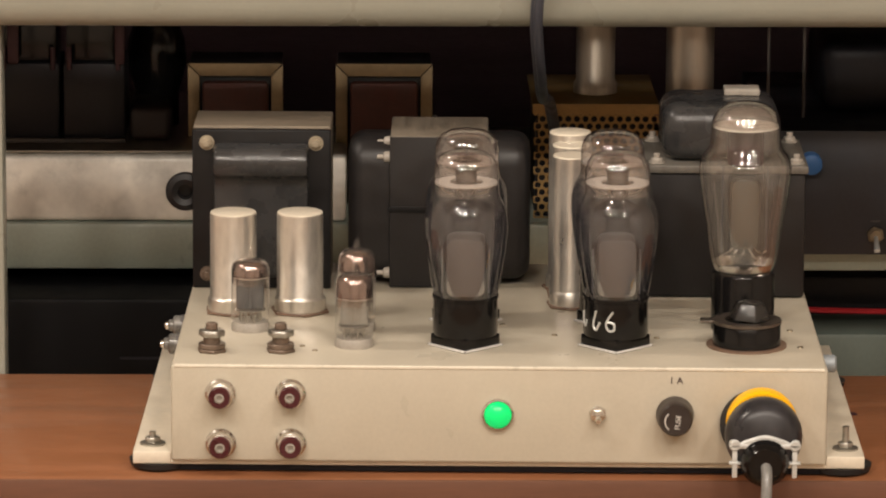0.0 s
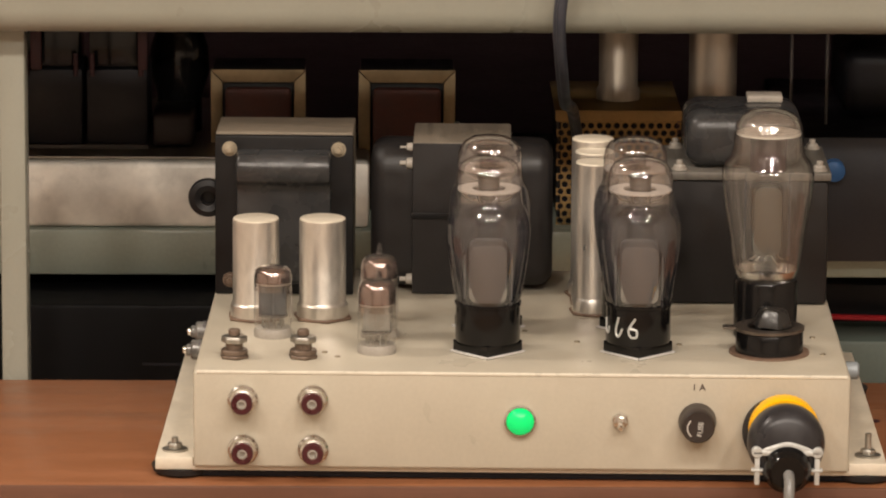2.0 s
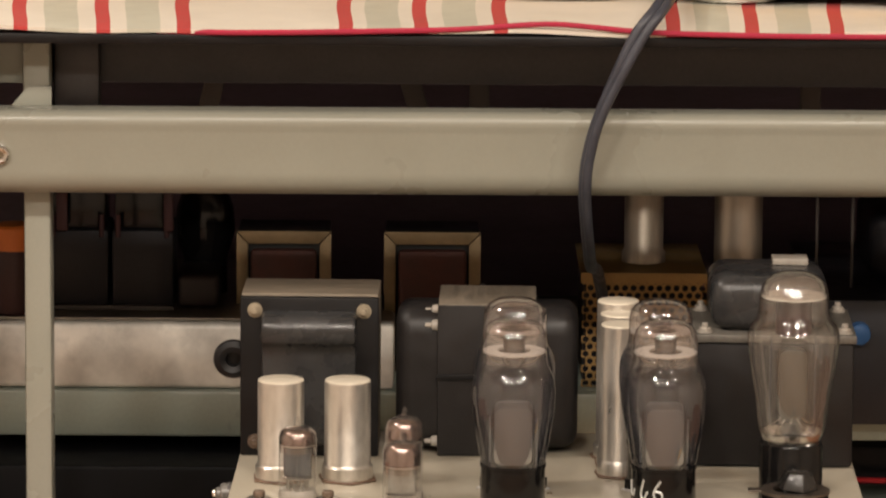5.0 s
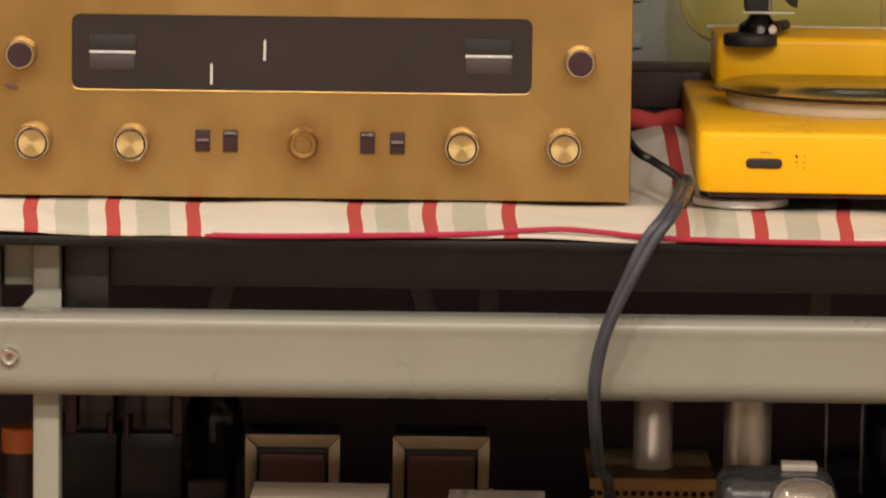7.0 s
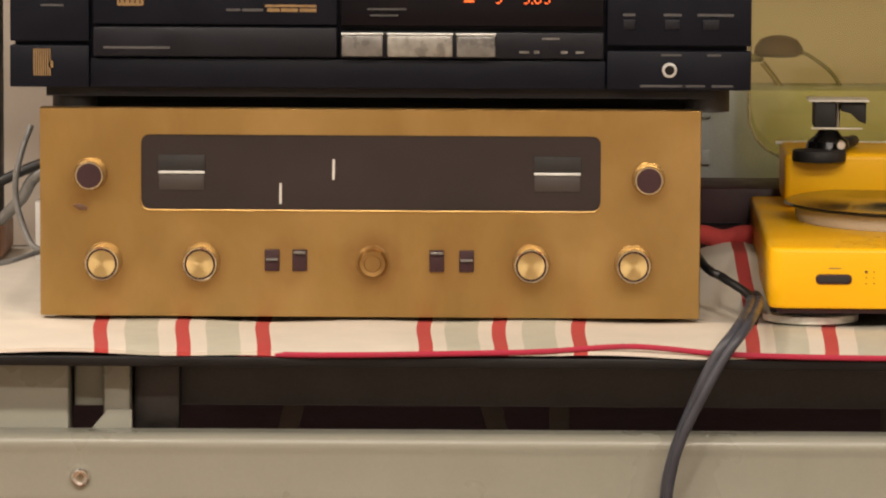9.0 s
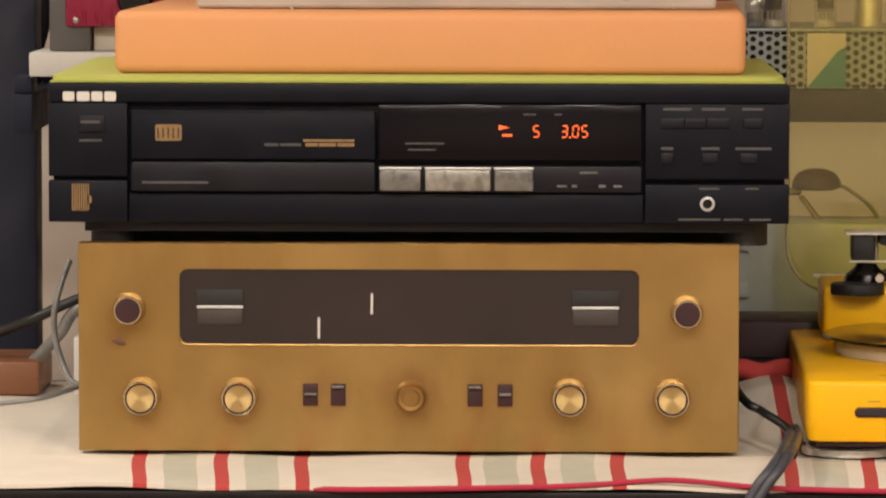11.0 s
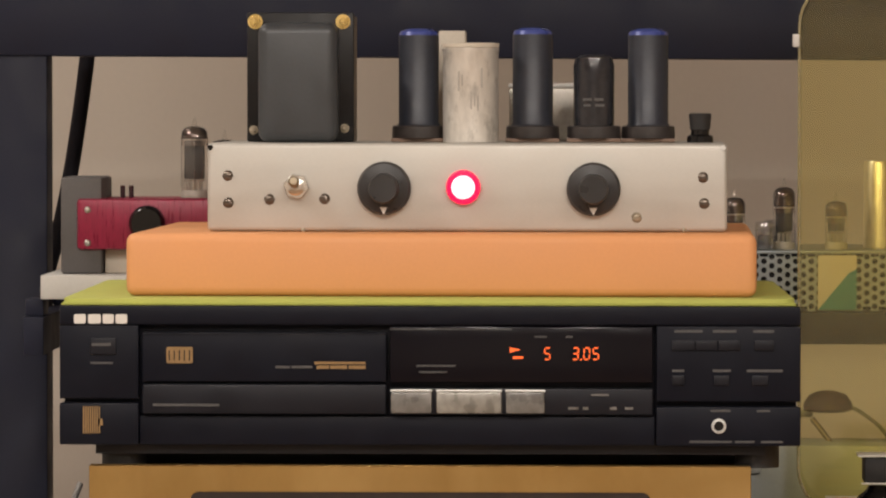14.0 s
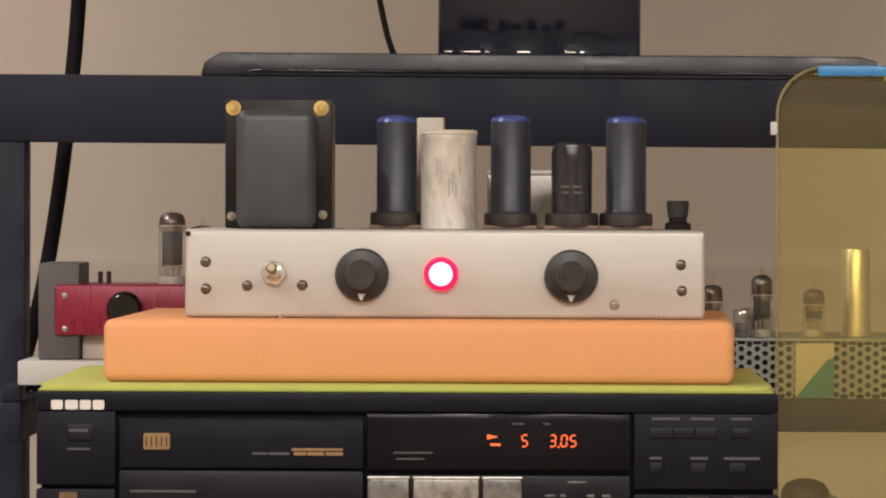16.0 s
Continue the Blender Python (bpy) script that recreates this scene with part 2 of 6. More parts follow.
GOLD = worn_gold()
GOLD_EDGE = mat("bright_gold_rim", (0.58, 0.49, 0.33), 0.2, 0.9, 0.08, 60, 0.0, 400)
KNOB_GOLD = mat("spun_gold", (0.66, 0.50, 0.23), 0.30, 0.95, 0.04, 300, 0.0, 700, rvary=0.03)
tn = KNOB_GOLD.node_tree.nodes.new("ShaderNodeTangent")
tn.direction_type, tn.axis = "RADIAL", "Y"
KNOB_GOLD.node_tree.nodes["Principled BSDF"].inputs["Anisotropic"].default_value = 0.92
KNOB_GOLD.node_tree.links.new(tn.outputs[0], KNOB_GOLD.node_tree.nodes["Principled BSDF"].inputs["Tangent"])
KNOB_BROWN = mat("brown_knob_cap", (0.046, 0.021, 0.024), 0.5, 0, 0.15, 100, 0.05, 500, spec=0.25)
DIAL_GLASS = mat("brown_smoked_dial", (0.0242, 0.0172, 0.0174), 0.25, 0, 0.22, 9, 0.0, 30, rvary=0.0)
METER_FACE = mat("dim_meter_face", (0.044, 0.035, 0.031), 0.5, 0, 0.15, 60, 0.0, 300)
BLACK_PLASTIC = mat("black_plastic", (0.0064, 0.0074, 0.0132), 0.45, 0, 0.15, 40, 0.05, 900, spec=0.14)
CHARCOAL = mat("charcoal_plastic", (0.0112, 0.0120, 0.0170), 0.42, 0, 0.15, 40, 0.05, 900, spec=0.2)
SMOKED_WINDOW = mat("smoked_display_window", (0.0058, 0.0052, 0.0082), 0.16, 0, 0.05, 30, 0.0, 300, rvary=0.0, spec=0.18)
BUTTON_PALE = mat("translucent_pale_button", (0.27, 0.26, 0.235), 0.32, 0.25, 0.45, 110, 0.0, 300)
BUTTON_GREY = mat("translucent_grey_button", (0.165, 0.16, 0.15), 0.32, 0.2, 0.45, 110, 0.0, 300)
PRINT_GREY = mat("grey_print", (0.072, 0.071, 0.072), 0.6, 0, 0.2, 300, 0.0, 900)
PRINT_WHITE = mat("white_print", (0.64, 0.62, 0.58), 0.6, 0, 0.05, 200, 0.0, 900)
PRINT_GOLD = mat("gold_print", (0.28, 0.175, 0.072), 0.5, 0.2, 0.2, 300, 0.0, 900)
DISPLAY_ORANGE = glow("orange_display_segment", (1.0, 0.15, 0.03), 0.68)
ORANGE_PAINT = mat("orange_matt_paint", (0.68, 0.315, 0.130), 0.6, 0, 0.04, 18, 0.06, 500)
LIME = mat("lime_green_felt", (0.46, 0.50, 0.12), 0.8, 0, 0.10, 30, 0.3, 700)
SILVER_PAINT = mat("brushed_aluminium_panel", (0.505, 0.492, 0.455), 0.48, 0.35, 0.07, 22, 0.06, 400, (1, 1, 4), dirt=0.15, dirt_color=(0.42, 0.38, 0.33))
BLUE_TOP = mat("blue_painted_tube_top", (0.045, 0.065, 0.26), 0.30, 0.1, 0.2, 100, 0.0, 400)
TUBE_METAL = mat("black_metal_tube", (0.025, 0.029, 0.041), 0.44, 0.1, 0.25, 60, 0.1, 400)
TUBE_BASE = mat("dusty_brown_black_base", (0.030, 0.025, 0.024), 0.4, 0, 0.35, 90, 0.15, 400)
BELL_GREY = mat("dark_grey_bell", (0.047, 0.052, 0.058), 0.42, 0.1, 0.12, 60, 0.15, 500)
RED_FOIL = mat("wound_red_foil", (0.225, 0.008, 0.038), 0.34, 0.1, 0.30, 60, 0.3, 260, (8, 1, 1))
WHITE_SLAB = mat("white_laminate", (0.66, 0.65, 0.63), 0.5, 0, 0.04, 20, 0.02, 400)
GREY_BLOCK = mat("dark_grey_block", (0.085, 0.08, 0.08), 0.6, 0, 0.12, 50, 0.1, 500)
PERF_STEEL = mat("grey_perforated_steel", (0.27, 0.30, 0.325), 0.5, 0.4, 0.15, 60, 0.1, 500)
PERF_BROWN = mat("gold_brown_perforated_steel", (0.36, 0.235, 0.095), 0.5, 0.4, 0.2, 60, 0.1, 500)
TEAL = mat("teal_card", (0.045, 0.20, 0.20), 0.6, 0, 0.1, 60, 0.1, 500)
BLUE_GREY = mat("blue_grey_paint", (0.36, 0.385, 0.375), 0.5, 0, 0.10, 20, 0.08, 500, dirt=0.35, dirt_color=(0.16, 0.17, 0.17))
DARK_COVER = mat("dull_brown_black_cover", (0.016, 0.011, 0.012), 0.5, 0, 0.2, 40, 0.1, 500)
MAROON = mat("maroon_box", (0.031, 0.007, 0.010), 0.5, 0, 0.2, 40, 0.1, 500)
BLUE_TRIM = mat("bright_blue_rim", (0.06, 0.28, 0.62), 0.35, 0, 0.1, 40, 0.0, 500)
ACRYLIC = thin_glass("amber_acrylic", (0.97, 0.90, 0.48), 0.04, 1.4, 0.10, (0.68, 0.57, 0.20))
CLOTH_CREAM = mat("cream_cotton", (0.72, 0.665, 0.575), 0.9, 0, 0.06, 40, 0.5, 900)
CLOTH_RED = mat("red_cotton", (0.50, 0.062, 0.058), 0.9, 0, 0.12, 60, 0.5, 900)
CLOTH_SAGE = mat("sage_cotton", (0.53, 0.52, 0.43), 0.9, 0, 0.08, 60, 0.5, 900)
CLOTH_PINK = mat("pink_red_hem", (0.42, 0.025, 0.06), 0.85, 0, 0.12, 60, 0.4, 900)
WALL_PAINT = mat("warm_grey_wall_paint", (0.63, 0.567, 0.495), 0.85, 0, 0.03, 3, 0.1, 200)
CEILING_PAINT = mat("white_ceiling_paint", (0.78, 0.76, 0.72), 0.9, 0, 0.03, 3, 0.1, 200)
FLOOR_WOOD = mat("oak_floor", (0.26, 0.16, 0.09), 0.5, 0, 0.2, 5, 0.1, 80, (1, 8, 1))
TRANS_BROWN = mat("red_brown_winding_paper", (0.070, 0.018, 0.013), 0.55, 0, 0.25, 50, 0.2, 300)
FRAME_BRONZE = mat("bronze_lamination_frame", (0.25, 0.19, 0.11), 0.45, 0.5, 0.2, 40, 0.3, 200)
MATT_BLACK = mat("matt_black_metal", (0.013, 0.013, 0.0175), 0.5, 0, 0.3, 40, 0.1, 400, spec=0.3)
ORANGE_CAP = mat("orange_plastic", (0.62, 0.17, 0.03), 0.5, 0, 0.1, 40, 0.0, 400)
# matt black made lighter to brighten the case at the right rear
CASE_BLACK = mat("lightened_blue_black_paint", (0.020, 0.022, 0.029), 0.45, 0, 0.25, 40, 0.1, 400)
BLUE_CAP = mat("blue_plastic", (0.03, 0.13, 0.36), 0.4, 0, 0.1, 60, 0.0, 400)
BEIGE_CARD = mat("beige_card", (0.55, 0.50, 0.42), 0.7, 0, 0.08, 60, 0.0, 400)

# ---- mesh helpers ----
def part(name, bm, material, parent=None, label=""):
    """Links a bmesh as one mesh object; material: one, or a list of slots."""
    bmesh.ops.recalc_face_normals(bm, faces=bm.faces)
    for f in bm.faces:
        f.smooth = True
    for e in bm.edges:
        if len(e.link_faces) == 2:
            e.smooth = e.calc_face_angle(0) < radians(38)
    me = bpy.data.meshes.new(name)
    bm.to_mesh(me)
    bm.free()
    for m in material if isinstance(material, (list, tuple)) else [material]:
        me.materials.append(m)
    ob = new(name, me)
    if parent:
        ob.parent = parent
    if label:
        ob["label"] = label
    return ob


def thing(name, m, label, category, group="", kind=""):
    ob = new(name)
    ob.empty_display_size = 0.02
    ob.matrix_basis = m
    return tagged(ob, label, category, group, kind)


def box(x0, x1, y0, y1, z0, z1, bevel=0.0, seg=2, bm=None):
    own = bmesh.new()
    bmesh.ops.create_cube(own, size=1, matrix=Matrix.LocRotScale(((x0 + x1) / 2, (y0 + y1) / 2, (z0 + z1) / 2), None, (x1 - x0, y1 - y0, z1 - z0)))
    if bevel > 0:
        bmesh.ops.bevel(own, geom=own.edges[:], offset=bevel, segments=seg, affect="EDGES", profile=0.5)
    return join(bm, own)


def join(bm, own, m=None):
    if m is not None:
        bmesh.ops.transform(own, matrix=m, verts=own.verts)
    if bm is None:
        return own
    tmp = bpy.data.meshes.new("tmp")
    own.to_mesh(tmp)
    own.free()
    bm.from_mesh(tmp)
    bpy.data.meshes.remove(tmp)
    return bm


TURN_TO = {"z": Matrix(), "y": pose(0, 0, 0, 90, 0, 0), "x": pose(0, 0, 0, 0, 90, 0)}


def lathe(profile, at=(0, 0, 0), axis="z", seg=28, bm=None):
    """Turns (radius, height) about the axis; axis 'y' points towards the viewer (-y), 'x' to +x."""
    own = bmesh.new()
    rings = []
    for r, h in profile:
        if r <= 1e-6:
            rings.append([own.verts.new((0, 0, h))])
        else:
            rings.append([own.verts.new((r * math.cos(2 * math.pi * k / seg), r * math.sin(2 * math.pi * k / seg), h)) for k in range(seg)])
    for a, b in zip(rings, rings[1:]):
        for k in range(seg):
            j = (k + 1) % seg
            if len(a) == 1 and len(b) == 1:
                break
            if len(a) == 1:
                own.faces.new((a[0], b[j], b[k]))
            elif len(b) == 1:
                own.faces.new((a[k], a[j], b[0]))
            else:
                own.faces.new((a[k], a[j], b[j], b[k]))
    return join(bm, own, Matrix.Translation(at) @ TURN_TO[axis])


def cyl(r, h, at=(0, 0, 0), axis="z", seg=28, bev=0.0, bm=None):
    b = min(bev, h * 0.45, r * 0.45)
    prof = [(0, 0), (r - b, 0), (r, b), (r, h - b), (r - b, h), (0, h)] if b > 0 else [(0, 0), (r, 0), (r, h), (0, h)]
    return lathe(prof, at, axis, seg, bm)


def tube_path(points, r, seg=10, steps=8, bm=None):
    """A round cord along a smooth curve through the points."""
    pts = [Vector(p) for p in points]
    ext = [2 * pts[0] - pts[1]] + pts + [2 * pts[-1] - pts[-2]]
    line = []
    for i in range(1, len(ext) - 2):
        p0, p1, p2, p3 = ext[i - 1:i + 3]
        for s in range(steps):
            t = s / steps
            line.append(0.5 * ((2 * p1) + (p2 - p0) * t + (2 * p0 - 5 * p1 + 4 * p2 - p3) * t * t + (3 * p1 - p0 - 3 * p2 + p3) * t ** 3))
    line.append(pts[-1])
    own = bmesh.new()
    rings = []
    up = Vector((0.13, 0.31, 0.94))
    for i, p in enumerate(line):
        d = (line[min(i + 1, len(line) - 1)] - line[max(i - 1, 0)]).normalized()
        a = d.cross(up).normalized()
        b = a.cross(d).normalized()
        up = b
        rings.append([own.verts.new(p + r * (a * math.cos(2 * math.pi * k / seg) + b * math.sin(2 * math.pi * k / seg))) for k in range(seg)])
    for a, b in zip(rings, rings[1:]):
        for k in range(seg):
            own.faces.new((a[k], a[(k + 1) % seg], b[(k + 1) % seg], b[k]))
    own.faces.new(rings[0][::-1])
    own.faces.new(rings[-1])
    return join(bm, own)


def outline_slab(points, y0, y1, bevel=0.0, bm=None, seg=2):
    """An outline in x and z, made solid from y0 to y1."""
    own = bmesh.new()
    f = own.faces.new([own.verts.new((x, y0, z)) for x, z in points])
    r = bmesh.ops.extrude_face_region(own, geom=[f])
    bmesh.ops.translate(own, vec=(0, y1 - y0, 0), verts=[v for v in r["geom"] if isinstance(v, bmesh.types.BMVert)])
    bmesh.ops.recalc_face_normals(own, faces=own.faces)
    if bevel > 0:
        edges = [e for e in own.edges if e.calc_face_angle(0) > radians(50)]
        bmesh.ops.bevel(own, geom=edges, offset=bevel, segments=seg, affect="EDGES", profile=0.5)
    return join(bm, own)


def round_rect(x0, x1, z0, z1, r, n=6):
    pts = []
    for cx, cz, a0 in ((x1 - r, z1 - r, 0), (x0 + r, z1 - r, 90), (x0 + r, z0 + r, 180), (x1 - r, z0 + r, 270)):
        for k in range(n + 1):
            a = radians(a0 + 90 * k / n)
            pts.append((cx + r * math.cos(a), cz + r * math.sin(a)))
    return pts


def prism(n, r, h, at=(0, 0, 0), axis="z", turn=0, bm=None, bev=0.0):
    """A nut or other n-sided solid."""
    own = bmesh.new()
    bmesh.ops.create_cone(own, cap_ends=True, segments=n, radius1=r, radius2=r, depth=h, matrix=pose(0, 0, h / 2, 0, 0, turn))
    if bev > 0:
        bmesh.ops.bevel(own, geom=own.edges[:], offset=bev, segments=1, affect="EDGES", profile=0.5)
    return join(bm, own, Matrix.Translation(at) @ TURN_TO[axis])


def perforated(cols, rows, pitch, hole, thick, step=0.87, upright=False):
    """A sheet in x and z with staggered round holes right through it; front at y=0; upright: rows stand side by side."""
    own = bmesh.new()
    dz = pitch * step
    for row in range(rows):
        for col in range(cols):
            cx, cz = (col + 0.5 + 0.5 * (row % 2)) * pitch, (row + 0.5) * dz
            hx, hz = pitch / 2, dz / 2
            sq = [(hx, 0), (hx, hz), (0, hz), (-hx, hz), (-hx, 0), (-hx, -hz), (0, -hz), (hx, -hz)]
            out = [own.verts.new((cx + x, 0, cz + z)) for x, z in sq]
            ring = [own.verts.new((cx + hole * math.cos(k * math.pi / 4), 0, cz + hole * math.sin(k * math.pi / 4))) for k in range(8)]
            back = [own.verts.new((v.co.x, thick, v.co.z)) for v in ring]
            for k in range(8):
                j = (k + 1) % 8
                own.faces.new((out[k], out[j], ring[j], ring[k]))
                own.faces.new((ring[k], ring[j], back[j], back[k]))
    if upright:
        for v in own.verts:
            v.co.x, v.co.z = v.co.z, v.co.x
    return own


def bars(spans, z, h, y, bm=None):
    """Thin printed bars: spans of (x0, x1) at height z."""
    own = bmesh.new() if bm is None else bm
    for x0, x1 in spans:
        box(x0, x1, y - 0.0003, y + 0.0002, z - h / 2, z + h / 2, bm=own)
    return own


def screw(parent, x, y, z, r=0.003, axis="y", material=None, name="screw"):
    """A slotted round-head screw whose head stands on the panel."""
    b = bmesh.new()
    for s in (-1, 1):
        own = lathe([(0, r * 0.45), (r * 0.5, r * 0.42), (r * 0.85, r * 0.25), (r, 0), (0, 0)], (0, 0, 0), "z", 16)
        bmesh.ops.bisect_plane(own, geom=own.verts[:] + own.edges[:] + own.faces[:], plane_co=(0, s * r * 0.12, 0), plane_no=(0, -s, 0), clear_outer=True)
        join(b, own)
    box(-r * 0.8, r * 0.8, -r * 0.14, r * 0.14, 0, r * 0.12, bm=b)
    bmesh.ops.transform(b, matrix=Matrix.Translation((x, y, z)) @ TURN_TO[axis] @ pose(0, 0, 0, 0, 0, (x * 9000) % 180), verts=b.verts)
    return part(name, b, material or STEEL, parent)

# ---- the room ----
def setting(name, bm, material, label, category):
    return tagged(part(name, bm, material), label, category, kind="structure")


WALL_Y = 1.30
setting("floor", box(-2.4, 2.4, -4.4, WALL_Y, -0.05, 0.0), FLOOR_WOOD, "brown oak floor of the listening room", "floor")
setting("wall_north", box(-2.5, 2.5, WALL_Y, WALL_Y + 0.1, 0, CEILING), WALL_PAINT, "warm grey painted wall behind the hi-fi rack", "wall")
setting("wall_south", box(-2.5, 2.5, -4.5, -4.4, 0, CEILING), WALL_PAINT, "warm grey painted rear wall of the room", "wall")
setting("wall_west", box(-2.5, -2.4, -4.4, WALL_Y, 0, CEILING), WALL_PAINT, "warm grey painted side wall", "wall")
setting("wall_east", box(2.4, 2.5, -4.4, WALL_Y, 0, CEILING), WALL_PAINT, "warm grey painted side wall", "wall")
setting("ceiling", box(-2.5, 2.5, -4.5, WALL_Y + 0.1, CEILING, CEILING + 0.08), CEILING_PAINT, "white painted ceiling with recessed lamps", "ceiling")

lamp = thing("downlight_and_fill_ring", pose(LAMPS[0][0], LAMPS[0][1], CEILING), "round white ceiling lamp ring, also set over the two added fill lamps", "ceiling lamp", "ceiling downlights")
part("trim_ring", lathe([(0.085, 0.0), (0.105, 0.0), (0.103, -0.010), (0.090, -0.014), (0.085, -0.006), (0.085, 0.0)], seg=32), WHITE_SLAB, lamp)
# rings for the other lamps, the two added fills among them
for x, y in LAMPS[1:]:
    copy_thing(lamp, pose(x, y, CEILING))

# ---- low wooden table under the lower amplifier ----
TOP = 0.7617
table = thing("wooden_table", pose(0, 0, 0), "reddish brown wooden table with a worn top", "table")
part("tabletop", box(-0.62, 0.66, -0.342, -0.106, TOP - 0.030, TOP, 0.003), WOOD, table)
# darker brown strip stands in for shade on the table's front face
part("front_shade", box(-0.62, 0.66, -0.3446, -0.3422, TOP - 0.030, TOP - 0.0006, 0.0006), mat("dark_brown_front_shade", (0.125, 0.050, 0.026), 0.5, 0, 0.15, 14, 0.1, 100, (0.6, 6, 6)), table, "darker brown strip for the shaded front edge")
part("chip", lathe([(0, 0.0001), (0.0035, 0.0001), (0.0025, 0.0007), (0, 0.0009)], (0.270, -0.200, TOP), seg=9), KNOB_BROWN, table, "small dark chip of dirt")
for x, y, r in ((-0.2670, -0.2080, 0.0016), (-0.2860, -0.2510, 0.0014), (-0.2800, -0.3350, 0.0018), (-0.2450, -0.2950, 0.0009)):
    part("crumb", lathe([(0, 0), (r, 0.0001), (r * 0.7, r * 0.4), (0, r * 0.5)], (x, y, TOP), seg=7), MICA, table, "pale crumb of dirt")
for x in (-0.58, 0.62):
    for y in (-0.32, -0.13):
        part("leg", box(x - 0.02, x + 0.02, y - 0.018, y + 0.018, 0, TOP - 0.030, 0.003), WOOD, table)

# ---- grey steel frame with the rail ----
frame_thing = thing("steel_frame", pose(0, 0, 0), "grey-green painted steel frame with a wide rail", "shelf frame")
rail_profile = [(-0.1147 - 0.0142 * math.cos(radians(9 * k)), 0.9790 - 0.0142 * math.sin(radians(9 * k))) for k in range(11)]
rail_profile += [(-0.104, 0.9648), (-0.104, 1.0126), (-0.1215, 1.0134)]
rail_profile += [(-0.1240 - 0.0066 * math.sin(radians(15 * k)), 1.0068 + 0.0064 * math.cos(radians(15 * k))) for k in range(1, 8)] + [(-0.1297, 1.0030), (-0.1291, 1.0005)]
rb = bmesh.new()
f = rb.faces.new([rb.verts.new((-0.60, y, z)) for y, z in rail_profile])
ex = bmesh.ops.extrude_face_region(rb, geom=[f])
bmesh.ops.translate(rb, vec=(1.24, 0, 0.0015), verts=[v for v in ex["geom"] if isinstance(v, bmesh.types.BMVert)])
part("rail", rb, GREY_GREEN, frame_thing, "wide grey-green rail with rounded edges")
for x in (-0.2148, 0.42):
    part("post", box(x - 0.0076, x + 0.0076, -0.102, -0.0795, 0, 1.0528, 0.002), GREY_GREEN, frame_thing)
    part("corner_post", box(x - 0.0900, x - 0.0270, -0.1038, -0.0795, 0.9800, 1.0528, 0.002), GREY_GREEN, frame_thing)
    part("hanger", box(x + 0.0086, x + 0.0351, -0.0900, -0.0792, 0.9900, 1.0528, 0.003), TUBE_BASE, frame_thing, "short dark hanger under the table")
part("corner_plate", box(-0.2400, -0.2226, -0.0875, -0.0800, 1.0233, 1.0528, 0.001), GREY_GREEN, frame_thing)
part("gusset", outline_slab([(-0.2062, 1.0237), (-0.2196, 1.0237), (-0.2330, 1.0080), (-0.2062, 1.0080)], -0.1035, -0.1022, 0.0003), GREY_GREEN, frame_thing)
rs = lathe([(0, 0.0004), (0.0022, 0.0004), (0.0024, 0.0030), (0.0040, 0.0034), (0.0056, 0.0022), (0.0062, 0.0)], (-0.2331, -0.1290, 0.9886), "y", 28)
hs_ = part("screw", rs, CHROME, frame_thing, "nickel screw with a hex recess")
part("recess", prism(6, 0.0021, 0.0008, (-0.2331, -0.1290, 0.9886), "y", 10), BRASS_OLD, hs_)

# ---- black table above, which carries the upper stack ----
upper = thing("black_table", pose(0, 0, 0), "black laminate table top on the steel frame", "table")
part("tabletop", box(-0.60, 0.64, -0.140, 0.440, 1.0530, 1.0588, 0.0010), TABLE_BLACK, upper)
part("apron", box(-0.60, 0.64, -0.079, -0.058, 1.0229, 1.0529, 0.001), mat("dark_grey_apron_laminate", (0.070, 0.065, 0.064), 0.5, 0, 0.2, 30, 0.1, 500, spec=0.2), upper, "dark grey apron board")
part("underframe", box(-0.55, 0.60, 0.02, 0.045, 1.012, 1.0529, 0.001), MATT_BLACK, upper)
for x, tilt in ((-0.118, 14), (-0.008, -16), (0.038, 0), (0.238, 0)):
    part("brace", join(None, box(-0.006, 0.006, -0.004, 0.004, -0.05, 0.012, 0.001), pose(x, 0.08, 1.017, 0, tilt, 0)), GREY_BLOCK, upper)
for x in (-0.50, 0.56):
    for y in (-0.04, 0.31):
        part("leg", box(x - 0.014, x + 0.014, y - 0.014, y + 0.014, 0, 1.0529, 0.002), MATT_BLACK, upper)

# ---- rear shelf unit under the black table ----
rear = thing("rear_shelf", pose(0, 0, 0), "green painted steel shelf behind the table", "shelf")
part("shelf_board", box(-0.60, 0.64, 0.112, 0.43, 0.798, 0.8065, 0.001), SHELF_GREEN, rear)
part("front_lip", box(-0.60, 0.64, 0.100, 0.1115, 0.7776, 0.8068, 0.003), SHELF_GREEN, rear)
part("lower_board", box(-0.60, 0.64, 0.06, 0.43, 0.640, 0.656, 0.001), SHELF_GREEN, rear)
# assumed backdrop behind the shelf, with haze put into its colour
part("back_panel", box(-0.60, 0.64, 0.432, 0.445, 0.30, 1.0525), HAZE_BOARD, rear, "assumed back panel, lightened for haze in the dark")
for x in (-0.61, 0.65):
    part("side_panel", box(x - 0.009, x + 0.009, 0.06, 0.4315, 0, 1.0525), HAZE_BOARD, rear)

# ---- black rack behind the upper stack ----
rack = thing("black_rack", pose(0, 0, 0), "black painted steel rack with a broad front beam", "rack")
SAG = pose(0, 0, 1.45) @ pose(0, 0, 0, 0, 0.26, 0) @ pose(0, 0, -1.45)
part("front_beam", join(None, box(-0.80, 0.70, 0.450, 0.490, 1.4277, 1.4735, 0.0015), SAG), RACK_BLACK, rack)
